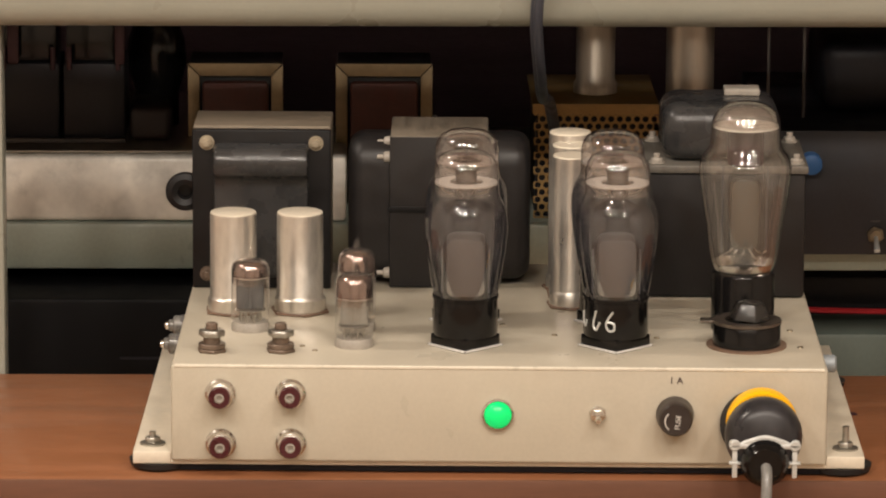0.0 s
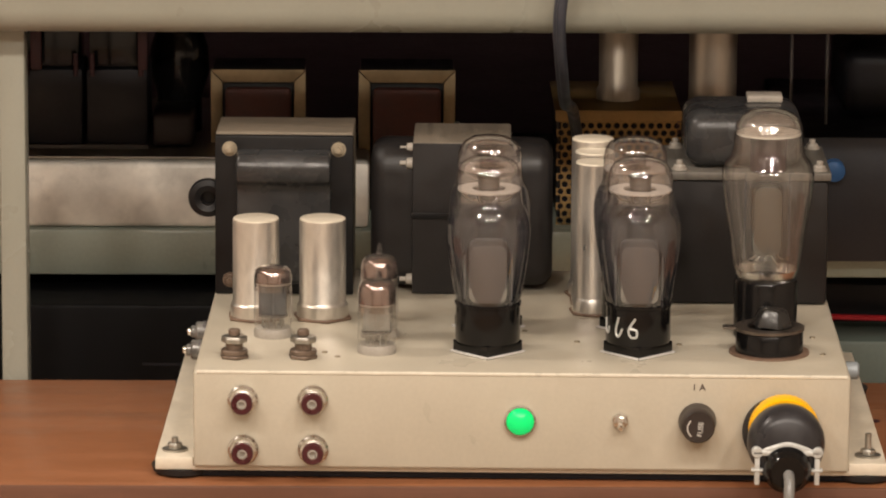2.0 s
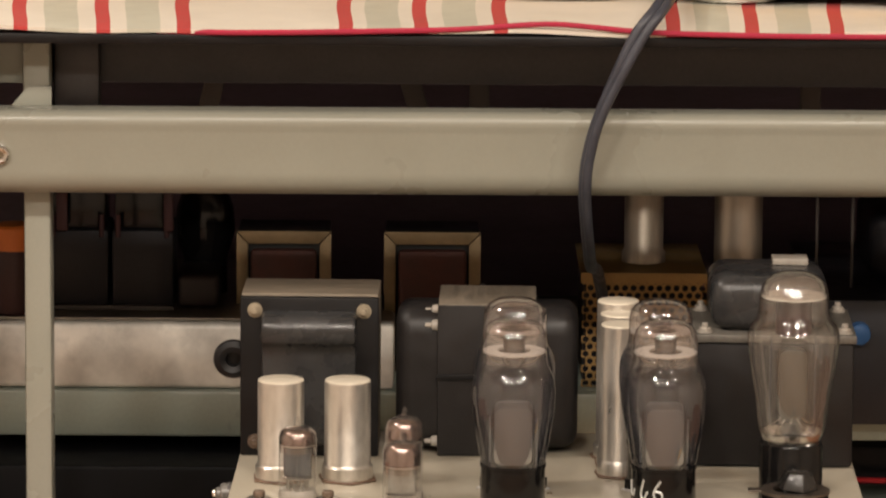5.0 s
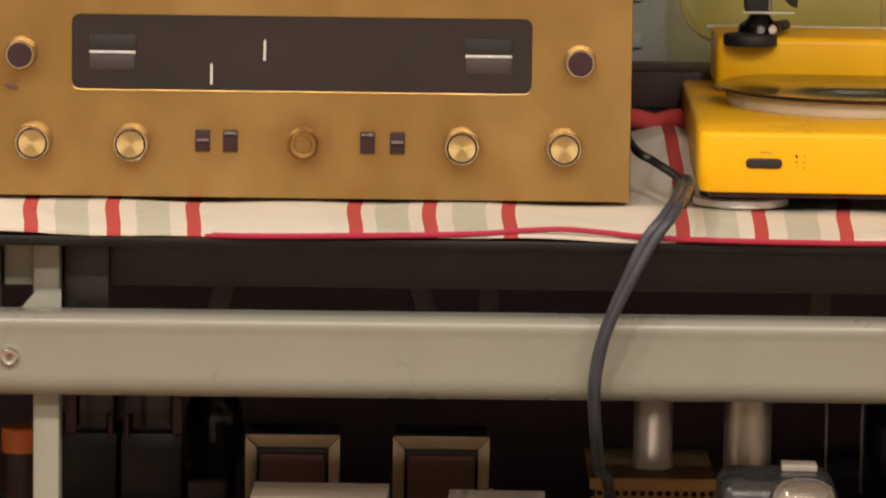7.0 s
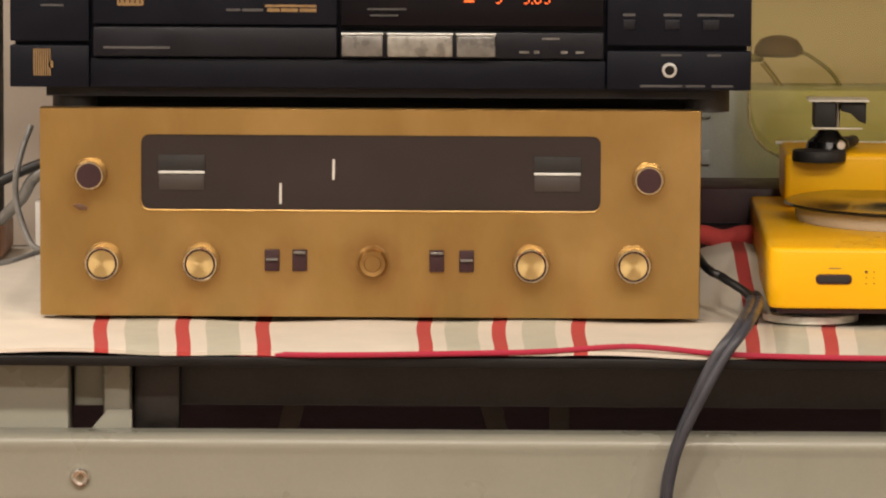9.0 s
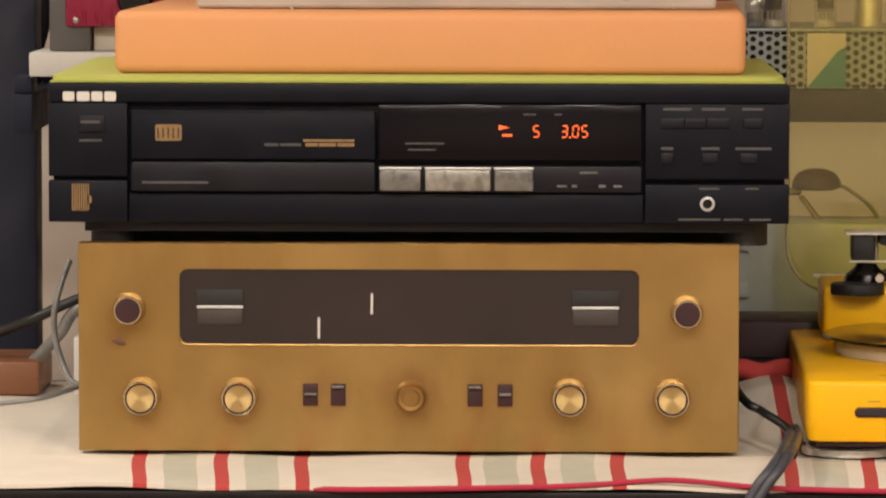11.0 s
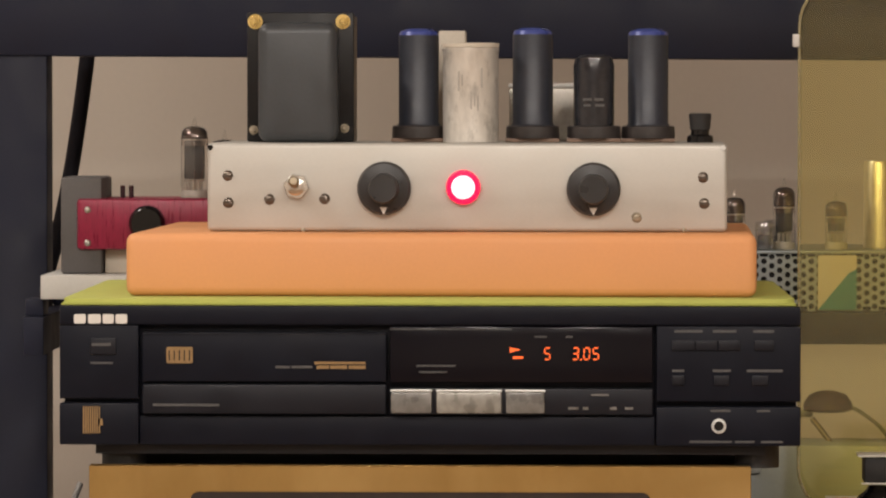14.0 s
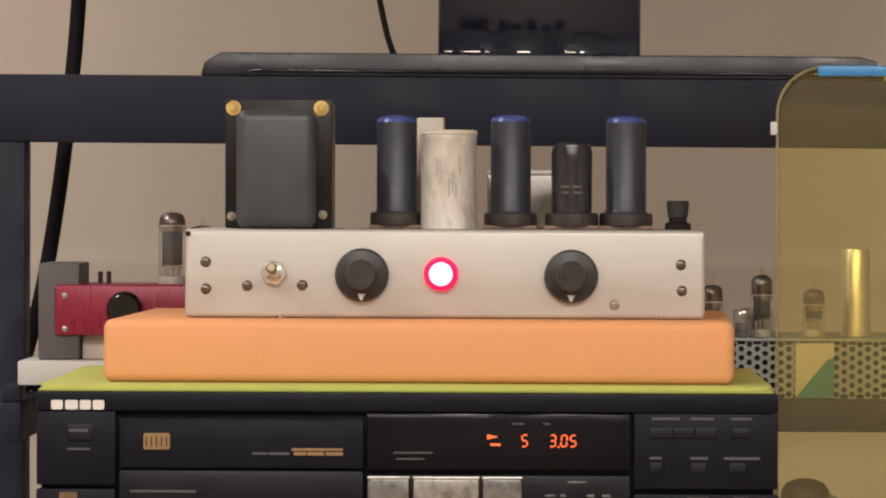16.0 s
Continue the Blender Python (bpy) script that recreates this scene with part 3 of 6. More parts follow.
part("rear_beam", box(-0.80, 0.70, 0.72, 0.755, 1.4450, 1.4730, 0.001), RACK_BLACK, rack)
for x in (-0.15, 0.18):
    part("cross_bar", box(x - 0.012, x + 0.012, 0.4905, 0.7195, 1.4560, 1.4730, 0.001), RACK_BLACK, rack)
part("post", box(-0.378, -0.3395, 0.452, 0.488, 0, 1.4297, 0.0015), RACK_BLACK, rack)
part("post", box(0.56, 0.60, 0.452, 0.488, 0, 1.4283, 0.0015), RACK_BLACK, rack)
part("rear_post", box(-0.394, -0.3695, 0.72, 0.755, 0, 1.4449, 0.0015), RACK_BLACK, rack)
part("rear_post", box(0.56, 0.60, 0.72, 0.755, 0, 1.4449, 0.0015), RACK_BLACK, rack)
for y in (0.31, 0.48):
    part("bracket", box(-0.3390, -0.3270, y, y + 0.03, 1.2592, 1.2704, 0.001), RACK_BLACK, rack)
part("shelf_arm", box(-0.3393, -0.326, 0.30, 0.75, 1.2340, 1.2590, 0.001), RACK_BLACK, rack)
part("shelf_board", box(0.105, 0.5595, 0.385, 0.56, 1.2380, 1.2590, 0.001), RACK_BLACK, rack)

# ---- cloth on the black table ----
def cloth_z(x, y):
    z = 1.0612 + 0.0011 * math.sin(23 * x + 1.3) * math.sin(31 * y + 0.4) + 0.0006 * math.sin(61 * x + 17 * y)
    if y < -0.115:
        z -= 0.9 * max(0, -0.125 - y) * 0.08
    near = math.exp(-((x - 0.142) / 0.042) ** 2) * min(1, max(0, (y - 0.03) / 0.11)) * min(1, max(0, (0.262 - y) / 0.035))
    under = 1.0 if -0.28 < x < 0.30 and -0.01 < y else 0.0
    front_r = 0.0022 * math.exp(-((x - 0.17) / 0.05) ** 2) * math.exp(-((y + 0.08) / 0.04) ** 2)
    return z + 0.027 * near - 0.0016 * under + front_r


reds = (-0.2252, -0.1784, -0.1328, -0.0410, 0.0017, 0.0468, 0.1445, 0.1891, 0.2374, 0.3300, 0.3740, 0.4190)
edges = []
for i, c in enumerate(reds):
    edges.append((c - 0.0040, c + 0.0040, 1))
    if i % 3 < 2:
        m_ = (c + reds[i + 1]) / 2
        edges.append((m_ - 0.0095, m_ + 0.0095, 2))
edges.sort()
cols, cur = [], -0.50
for a, b, k in edges:
    cols += [(cur, a, 0), (a, b, k)]
    cur = b
cols.append((cur, 0.52, 0))
lines = []
for a, b, k in cols:
    n_ = max(1, round((b - a) / 0.006))
    lines += [(a + (b - a) * j / n_, k) for j in range(n_)]
lines.append((0.52, 0))
cb = bmesh.new()
ROWS_Y = 84
ys = [-0.1415 + 0.5265 * j / ROWS_Y for j in range(ROWS_Y + 1)]
sway = lambda y: 0.0008 * math.sin(34 * y)
grid = [[cb.verts.new((x * (1 + 0.33 * min(y + 0.085, 0.115)) + sway(y), y, cloth_z(x, y))) for y in ys] for x, k in lines]
for i in range(len(lines) - 1):
    for j in range(ROWS_Y):
        fc = cb.faces.new((grid[i][j], grid[i + 1][j], grid[i + 1][j + 1], grid[i][j + 1]))
        fc.material_index = lines[i][1]
ex = bmesh.ops.extrude_face_region(cb, geom=cb.faces[:])
bmesh.ops.translate(cb, vec=(0, 0, 0.0022), verts=[v for v in ex["geom"] if isinstance(v, bmesh.types.BMVert)])
cloth = tagged(part("tablecloth", cb, [CLOTH_CREAM, CLOTH_RED, CLOTH_SAGE]), "cream cotton tablecloth with red and sage stripes", "tablecloth")
fold_pts = [(x, 0.2165, 1.0905 + 0.0016 * math.sin(210 * x)) for x in [0.112 + 0.006 * k for k in range(11)]]
part("folded_edge", tube_path(fold_pts, 0.0060, 10, 3), CLOTH_RED, cloth, "folded red edge of the cloth")
hem_pts = [(x, -0.1425 + 0.0012 * math.sin(30 * x) + 0.0040 * max(0, (-0.105 - x) / 0.04), 1.0614 + 0.0012 * math.sin(17 * x + 0.6) + (0.0035 * math.exp(-((x - 0.075) / 0.035) ** 2))) for x in [-0.145 + 0.02 * k for k in range(33)]]
part("hem", tube_path(hem_pts, 0.0016, 8, 4), CLOTH_PINK, cloth, "pinkish red piped hem")

# ---- lower valve amplifier on the wooden table ----
AMP = pose(0.0697, -0.339, 0.76875, 0, 0, -1.3)
H = 0.0526
amp = thing("valve_amplifier", AMP, "cream enamelled valve amplifier with black transformers on the table", "amplifier")


def at_amp(x, y, z):
    return AMP @ Matrix.Translation((x, y, z))


cb = box(-0.1725, 0.1725, 0, 0.258, 0.0005, H, 0.0017, 3)
part("chassis", cb, CREAM_PAINT, amp, "cream enamelled chassis with stains")
# lighter cream strip paints the highlight along the chassis's top front edge
part("front_highlight", tube_path([(-0.1705, 0.0006, H - 0.0007), (0, 0.0005, H - 0.0007), (0.1705, 0.0006, H - 0.0007)], 0.0011, 8, 2), mat("highlight_cream_edge", (0.66, 0.61, 0.51), 0.34, 0, 0.12, 90, 0.05, 400), amp, "pale strip for the highlight on the front edge")
# black slab fills the gap to give the shadow below the chassis
part("under_shadow", box(-0.176, 0.176, 0.009, 0.250, -0.0067, -0.0024, 0.0005), MATT_BLACK, amp, "black slab for the shadow under the chassis")
part("base_plate", box(-0.193, 0.193, 0.004, 0.262, -0.0022, 0.0003, 0.0006), ALUMINIUM_TOP, amp)
for x0, x1 in ((-0.1930, -0.1727), (0.1727, 0.1930)):
    part("base_flange", box(x0, x1, 0.0036, 0.2622, -0.0020, 0.0046, 0.0007), ALUMINIUM_TOP, amp, "pale folded side flange")
for x in (-0.180, 0.182):
    for y in (0.018, 0.205):
        part("rubber_foot", lathe([(0, -0.0069), (0.0125, -0.0069), (0.0150, -0.0055), (0.0160, -0.0023), (0, -0.0023)], (x, y, 0), seg=24), RUBBER, amp)
for x in (-0.1835, 0.184):
    b = prism(6, 0.0042, 0.003, (x, 0.02, 0.0056), turn=12, bev=0.0004)
    cyl(0.0068, 0.0010, (x, 0.02, 0.0046), bm=b, seg=20)
    cyl(0.0017, 0.0115 if x > 0 else 0.006, (x, 0.02, 0.0056), bm=b, seg=10)
    part("stud", b, STEEL, amp)
# phono sockets
for x, z in ((-0.1464, 0.0375), (-0.1096, 0.0378), (-0.1462, 0.0106), (-0.1093, 0.0109)):
    b = lathe([(0, 0.0006), (0.0080, 0.0006), (0.0080, 0.0020), (0.0070, 0.0030), (0.0066, 0.0080), (0.0050, 0.0086), (0.0050, 0.006), (0, 0.006)], (x, 0, z), "y", 28)
    sock = part("phono_socket", b, CHROME, amp, "nickel phono socket with a dark red collar")
    part("collar", lathe([(0.0024, 0.0080), (0.0056, 0.0084), (0.0058, 0.0116), (0.0053, 0.0124), (0.0026, 0.0124), (0.0024, 0.0080)], (x, 0, z), "y", 24), RED_PLASTIC, sock)
    part("pin_hole", lathe([(0, 0.0085), (0.0024, 0.0085), (0.0026, 0.0126), (0.0018, 0.0128), (0.0014, 0.0112), (0, 0.0112)], (x, 0, z), "y", 18), SOCKET, sock)
# pilot lamp
b = lathe([(0.0072, 0.0005), (0.0083, 0.0005), (0.0083, 0.0028), (0.0074, 0.0036), (0.0070, 0.003), (0.0072, 0.0005)], (-0.0006, 0, 0.0276), "y", 28)
pl = part("pilot_lamp", b, CHROME, amp)
part("lens", lathe([(0, 0.0072), (0.0034, 0.0067), (0.0058, 0.0052), (0.0070, 0.0030), (0.0071, 0.0006), (0, 0.0006)], (-0.0006, 0, 0.0276), "y", 28), GREEN_LENS, pl, "glowing green lens")
# toggle switch
b = prism(6, 0.0048, 0.0018, (0.0520, 0, 0.0277), "y", 8, bev=0.0004)
lathe([(0, 0.0016), (0.0034, 0.0016), (0.0034, 0.0045), (0.0020, 0.0052), (0, 0.0052)], (0.0520, 0, 0.0277), "y", 18, b)
sw = part("toggle_switch", b, CHROME, amp)
lb = lathe([(0, 0), (0.0011, 0), (0.0018, 0.0060), (0.0012, 0.0072), (0, 0.0072)], (0, 0, 0), "y", 12)
part("lever", join(None, lb, pose(0.0520, -0.0040, 0.0277, 14, 0, 0)), CHROME, sw)
# fuse holder with its mark
b = lathe([(0, 0.0004), (0.0100, 0.0004), (0.0098, 0.003), (0.0090, 0.0060), (0.0088, 0.0125), (0.0080, 0.0135), (0, 0.0135)], (0.0924, 0, 0.0278), "y", 28)
fu = part("fuse_holder", b, mat("brown_black_fuse_cap", (0.030, 0.022, 0.019), 0.4, 0, 0.2, 100, 0.05, 500), amp, "black fuse cap with white lettering")


def text_part(words, size, m, material, parent, name="lettering"):
    c = bpy.data.curves.new(name, "FONT")
    c.body, c.size, c.align_x, c.align_y, c.extrude = words, size, "CENTER", "CENTER", 0.00012
    tmp = new(name, c)
    me = bpy.data.meshes.new_from_object(tmp)
    bpy.data.objects.remove(tmp)
    ob = new(name, me)
    me.materials.append(material)
    ob.parent = parent
    ob.matrix_basis = m
    return ob


text_part("FUSE", 0.0037, pose(0.0936, -0.0137, 0.0268, 90, -84, 0), PRINT_WHITE, fu)
arc = [(0.0924 - 0.0056 * math.cos(a), -0.0136, 0.0272 + 0.0056 * math.sin(a)) for a in [radians(-50 + 12 * k) for k in range(9)]]
part("arrow", tube_path(arc, 0.00035, 6, 2), PRINT_WHITE, fu)
text_part("1 A", 0.0050, pose(0.0929, -0.0003, 0.0460, 90, 0, 0), KNOB_BROWN, amp)
# mains socket and plug, cord running down over the table's edge
PX, PZ = 0.1375, 0.0235
ring = part("mains_socket", lathe([(0.0180, 0.0004), (0.0182, 0.004), (0.0150, 0.0045), (0, 0.0045), (0, 0.0004)], (PX - 0.0034, 0, PZ - 0.0002), "y", 36), RUBBER, amp)
part("yellow_rim", lathe([(0.0140, 0.0046), (0.0186, 0.0046), (0.0190, 0.0160), (0.0182, 0.0172), (0.0140, 0.0172), (0.0140, 0.0046)], (PX, 0, PZ + 0.0018), "y", 36), YELLOW_PLASTIC, ring, "bright yellow rim")
pb = lathe([(0, 0.0165), (0.0172, 0.0165), (0.0188, 0.0185), (0.0200, 0.0225), (0.0203, 0.0270), (0.0200, 0.0310), (0.0190, 0.0350), (0.0172, 0.0385), (0.0140, 0.0410), (0, 0.0412)], (0, 0, 0), "y", 40)
plug = thing("mains_plug", at_amp(PX, 0, PZ), "black rubber mains plug with a metal cord clamp", "plug")
# streaky tones in the rubber's colour stand in for reflections
part("body", pb, mat("streaked_black_rubber", (0.026, 0.025, 0.028), 0.36, 0, 0.45, 45, 0.15, 300, (1, 1, 0.4)), plug)
cl = box(-0.0185, 0.0185, -0.0425, -0.0365, -0.0035, -0.0005, 0.001)
for s in (-1, 1):
    cyl(0.0030, 0.006, (s * 0.0155, -0.0365, -0.0018), "y", 14, 0.0006, cl)
    box(s * 0.0155 - 0.0013, s * 0.0155 + 0.0013, -0.0415, -0.0385, -0.0190, -0.0015, 0.0003, bm=cl)
    box(s * 0.0155 - 0.003, s * 0.0155 + 0.003, -0.042, -0.038, -0.0120, -0.0106, 0.0003, bm=cl)
tube_path([(-0.0125, -0.0400, -0.0016), (-0.007, -0.0408, 0.0004), (0, -0.0412, 0.0022), (0.007, -0.0408, 0.0004), (0.0125, -0.0400, -0.0016)], 0.0019, 8, 4, cl)
part("cord_clamp", cl, CLAMP, plug, "pale metal cord clamp with two screws")
part("strain_relief", lathe([(0, 0.036), (0.0128, 0.036), (0.0124, 0.044), (0.0085, 0.049), (0, 0.049)], (0, 0, -0.0105), "y", 26), PHENOLIC, plug)
part("cord", tube_path([(0, -0.044, -0.0105), (0.0005, -0.053, -0.0145), (0, -0.058, -0.030), (-0.001, -0.059, -0.08), (-0.001, -0.055, -0.20), (0.01, -0.05, -0.40)], 0.0029, 12), GREY_CORD, plug)
# binding posts on the top
for x, y in ((-0.1525, 0.0313), (-0.1160, 0.0325)):
    b = prism(6, 0.0082, 0.0020, (x, y, H), turn=10, bev=0.0005)
    cyl(0.0072, 0.0028, (x, y, H + 0.002), seg=24, bm=b, bev=0.0005)
    cyl(0.0046, 0.0040, (x, y, H + 0.0046), seg=20, bm=b)
    post = part("binding_post", b, POST_BROWN, amp, "tarnished brown binding post")
    part("nut", prism(6, 0.0072, 0.0036, (x, y, H + 0.0084), turn=25, bev=0.0006), STEEL, post, "dull steel nut")
    part("stud_end", cyl(0.0032, 0.0036, (x, y, H + 0.0120), seg=16, bev=0.0006), POST_BROWN, post)
for x, y in ((-0.098, 0.035), (-0.12, 0.066), (-0.105, 0.045), (0.03, 0.075), (0.085, 0.07), (0.158, 0.09), (0.161, 0.05), (0.002, 0.10)):
    part("rivet", lathe([(0.0017, 0.0), (0.0014, 0.0006), (0, 0.0008)], (x, y, H), seg=10), BRASS_OLD, amp)
# knurled terminals on the left side, a clear bushing on the right one
for y, z in ((0.085, 0.0440), (0.125, 0.0450)):
    b = cyl(0.0056, 0.007, (-0.1790, y, z), "x", 16, 0.001)
    cyl(0.0034, 0.003, (-0.1815, y, z), "x", 12, 0.0006, b)
    st_ = part("side_terminal", b, BUTTON_GREY, amp, "clear-capped speaker terminal")
    part("terminal_tip", cyl(0.0022, 0.0025, (-0.1836, y, z), "x", 12, 0.0006), CHROME, st_)
    part("terminal_nut", prism(6, 0.0062, 0.0024, (-0.1750, y, z), "x", 10, bev=0.0004), GREY_BLOCK, st_)
part("side_bushing", cyl(0.0048, 0.008, (0.1724, 0.050, 0.0440), "x", 18, 0.001), PERF_STEEL, amp)

# can capacitors
def can(x, y, r, h, n, z0=0.0):
    c = thing("can_capacitor", at_amp(x, y, H), "aluminium can capacitor on a brown phenolic wafer", "capacitor", "can capacitors on the amplifier")
    part("wafer", prism(6, r * 1.32, 0.0016, (0, 0, 0), turn=n, bev=0.0003), BROWN_PHENOLIC, c)
    b = lathe([(r * 1.10, 0.0016), (r * 1.10, 0.0080), (r * 1.03, 0.0090), (r, 0.0098), (r, h - 0.0022), (r * 0.99, h - 0.0006)], seg=36)
    part("can", b, ALUMINIUM, c)
    part("top_cap", lathe([(r * 0.99, h - 0.0006), (r * 0.975, h), (r * 0.94, h + 0.0003), (0, h + 0.0003)], seg=36), ALUMINIUM_TOP, c)
    return c


can(-0.1459, 0.1280, 0.0128, 0.0560, 5)
can(-0.1093, 0.1290, 0.0128, 0.0560, 12)
can(0.0401, 0.1480, 0.0108, 0.0850, 8)
can(0.0404, 0.1740, 0.0110, 0.0860, 2)
can(0.0398, 0.2000 - 0.008, 0.0118, 0.0900, 15)


# noval valves
def noval(m, label, group, h=0.042, tip=True, getter=0.30, holder=None, plate=PLATE_LIGHT, flash=GETTER, r=0.0103):
    v = thing("miniature_valve", m, label, "vacuum tube", group)
    part("socket", lathe([(0, 0), (r * 1.0, 0), (r * 1.0, 0.003), (r * 0.92, 0.0048), (0, 0.0048)], seg=24), holder or SOCKET, v)
    prof = [(r * 0.93, 0.0048), (r, 0.0075), (r, h * 0.84), (r * 0.93, h * 0.92), (r * 0.72, h * 0.97), (r * 0.35, h * 0.995), (0.0018, h), (0.0012, h + 0.003), (0.0005, h + 0.0055), (0, h + 0.006)]
    part("envelope", lathe(prof, seg=28), GLASS, v)
    g0 = h * (1 - getter)
    part("getter_flash", lathe([(r * 0.965, g0), (r * 0.965, h * 0.84), (r * 0.89, h * 0.915), (r * 0.68, h * 0.96), (r * 0.32, h * 0.985), (0, h * 0.99)], seg=24), flash, v)
    b = box(-r * 0.72, r * 0.72, -r * 0.42, r * 0.42, 0.012, g0 - 0.001, 0.0010)
    box(-r * 0.08, r * 0.08, -r * 0.5, r * 0.5, 0.012, g0 - 0.001, 0.0004, bm=b)
    part("plate", b, plate, v)
    part("lower_mica", cyl(r * 0.80, 0.0005, (0, 0, 0.0110), seg=20), CLEAR_MICA, v)
    part("upper_mica", cyl(r * 0.90, 0.0008, (0, 0, g0 - 0.0010), seg=20), MICA, v, "pale mica disc")
    part("getter_fade", lathe([(r * 0.955, g0 - 0.0045), (r * 0.962, g0 + 0.0003)], seg=24), DOME, v)
    b = bmesh.new()
    for k in range(9):
        a = radians(40 * k + 10)
        cyl(0.0005, 0.006, (r * 0.55 * math.cos(a), r * 0.55 * math.sin(a), 0.0048), seg=6, bm=b)
    part("pins", b, STEEL, v)
    return v


noval(at_amp(-0.1346, 0.0840, H), "clear glass miniature valve with a silver getter top", "miniature valves on the amplifier", 0.0395, getter=0.24, plate=PLATE_GREY)
noval(at_amp(-0.0773, 0.0470, H), "miniature valve with a wide brown getter and grey plate", "miniature valves on the amplifier", 0.0405, getter=0.33, plate=PLATE_PALE)
noval(at_amp(-0.0770, 0.0850, H), "miniature valve with a wide brown getter and grey plate", "miniature valves on the amplifier", 0.0455, getter=0.28, plate=PLATE_PALE)


# shouldered output valves
def output_valve(m, label, plate_mat=PLATE_PALE, mark=False):
    v = thing("output_valve", m, label, "vacuum tube", "output valves")
    sp = part("socket_plate", join(None, box(-0.0131, 0.0131, -0.0131, 0.0131, 0.0004, 0.0069, 0.0004), pose(0, 0, 0, 0, 0, 45)), PHENOLIC, v)
    rim_ = bmesh.new()
    for q in range(4):
        join(rim_, box(-0.0143, 0.0143, -0.0143, -0.0132, 0.0003, 0.0014, 0.0002), pose(0, 0, 0, 0, 0, 45 + 90 * q))
    part("plate_rim", rim_, WHITE_SLAB, sp, "white upturned rim")
    b = lathe([(0, 0.0070), (0.0170, 0.0070), (0.0174, 0.0080), (0.0172, 0.0262), (0.0178, 0.0268), (0.0178, 0.0282), (0, 0.0282)], seg=36)
    base = part("base", b, PHENOLIC, v)
    prof = [(0.0170, 0.0282), (0.0184, 0.034), (0.0203, 0.045), (0.0217, 0.055), (0.0224, 0.064), (0.0223, 0.0700), (0.0215, 0.0745), (0.0201, 0.0782), (0.0184, 0.0808), (0.0177, 0.0835), (0.0174, 0.0880), (0.0172, 0.0965), (0.0162, 0.1005), (0.0138, 0.1036), (0.0100, 0.1056), (0.0050, 0.1066), (0, 0.1068)]
    part("envelope", lathe(prof[:10], seg=40), SMOKED, v)
    part("dome", lathe(prof[9:], seg=40), DOME, v, "misted glass dome")
    part("carbon_coat", lathe([(0.0172, 0.0300), (0.0182, 0.0370), (0.0196, 0.0440), (0.0206, 0.0500), (0.0211, 0.0550), (0.0218, 0.0640), (0.0217, 0.0695), (0.0209, 0.0740), (0.0195, 0.0777)], seg=40), CARBON_COAT, v, "grey carbon film inside the glass")
    b = outline_slab(round_rect(-0.0101, 0.0101, 0.0300, 0.0612, 0.0045, 5), -0.0160, 0.0065, 0.0010)
    part("plate", b, plate_mat, v)
    part("top_mica", lathe([(0.0090, 0.0886), (0.0168, 0.0886), (0.0168, 0.0894), (0.0090, 0.0894), (0.0090, 0.0886)], seg=40), PRINT_WHITE, v, "white mica ring")
    b = cyl(0.0058, 0.0110, (0, 0, 0.0850), seg=18)
    cyl(0.0066, 0.0006, (0, 0, 0.0962), seg=18, bm=b)
    part("getter_cup", b, DARK_GETTER, v)
    b = bmesh.new()
    for a in (200, 250, 290, 340):
        x, y = 0.0150 * math.cos(radians(a)), 0.0150 * math.sin(radians(a))
        tube_path([(x * 0.95, y * 0.95, 0.0886), (x * 0.8, y * 0.8, 0.0850), (x * 0.45, y * 0.45, 0.0830)], 0.0006, 6, 3, b)
    part("mica_springs", b, STEEL, v)
    b = bmesh.new()
    for x in (-0.0125, 0.0125):
        cyl(0.0005, 0.0240, (x, 0, 0.0290), seg=6, bm=b)
    part("support_rods", b, PLATE_LIGHT, v)
    if mark:
        for pts in ([(-0.0170, 0.0205), (-0.0168, 0.0140), (-0.0160, 0.0130), (-0.0155, 0.0165)],
                    [(-0.0108, 0.0225), (-0.0122, 0.0150), (-0.0108, 0.0120), (-0.0088, 0.0165)],
                    [(-0.0020, 0.0225), (-0.0055, 0.0165), (-0.0045, 0.0125), (-0.0015, 0.0125), (-0.0015, 0.0160), (-0.0048, 0.0170)]):
            w = [(x, -math.sqrt(0.01745 ** 2 - x * x), z) for x, z in pts]
            part("pencil_mark", tube_path(w, 0.00065, 6, 5), CLAMP, v, "white hand-drawn stroke")
    return v


output_valve(at_amp(-0.0181, 0.0489, H), "smoked glass output valve with a black base")
output_valve(at_amp(0.0622, 0.0500, H), "smoked glass output valve with a white scrawl on its base", mark=True)
output_valve(at_amp(-0.0179, 0.1090, H), "smoked glass output valve in the rear row")
output_valve(at_amp(0.0612, 0.1090, H), "smoked glass output valve in the rear row")

# rectifier
rv = thing("rectifier_valve", at_amp(0.1325, 0.0960, H), "large clear glass rectifier valve with a silvered base ring", "vacuum tube")
part("base", lathe([(0, 0), (0.0172, 0), (0.0172, 0.0300), (0.0165, 0.0315), (0, 0.0315)], seg=36), PHENOLIC, rv)
prof = [(0.0150, 0.0315), (0.0168, 0.0345), (0.0185, 0.0400), (0.0205, 0.0560), (0.0232, 0.0720), (0.0250, 0.0850), (0.0250, 0.0905), (0.0232, 0.0958), (0.0202, 0.0992), (0.0190, 0.1035), (0.0187, 0.1120), (0.0178, 0.1168), (0.0150, 0.1208), (0.0100, 0.1236), (0.0050, 0.1248), (0, 0.1251)]
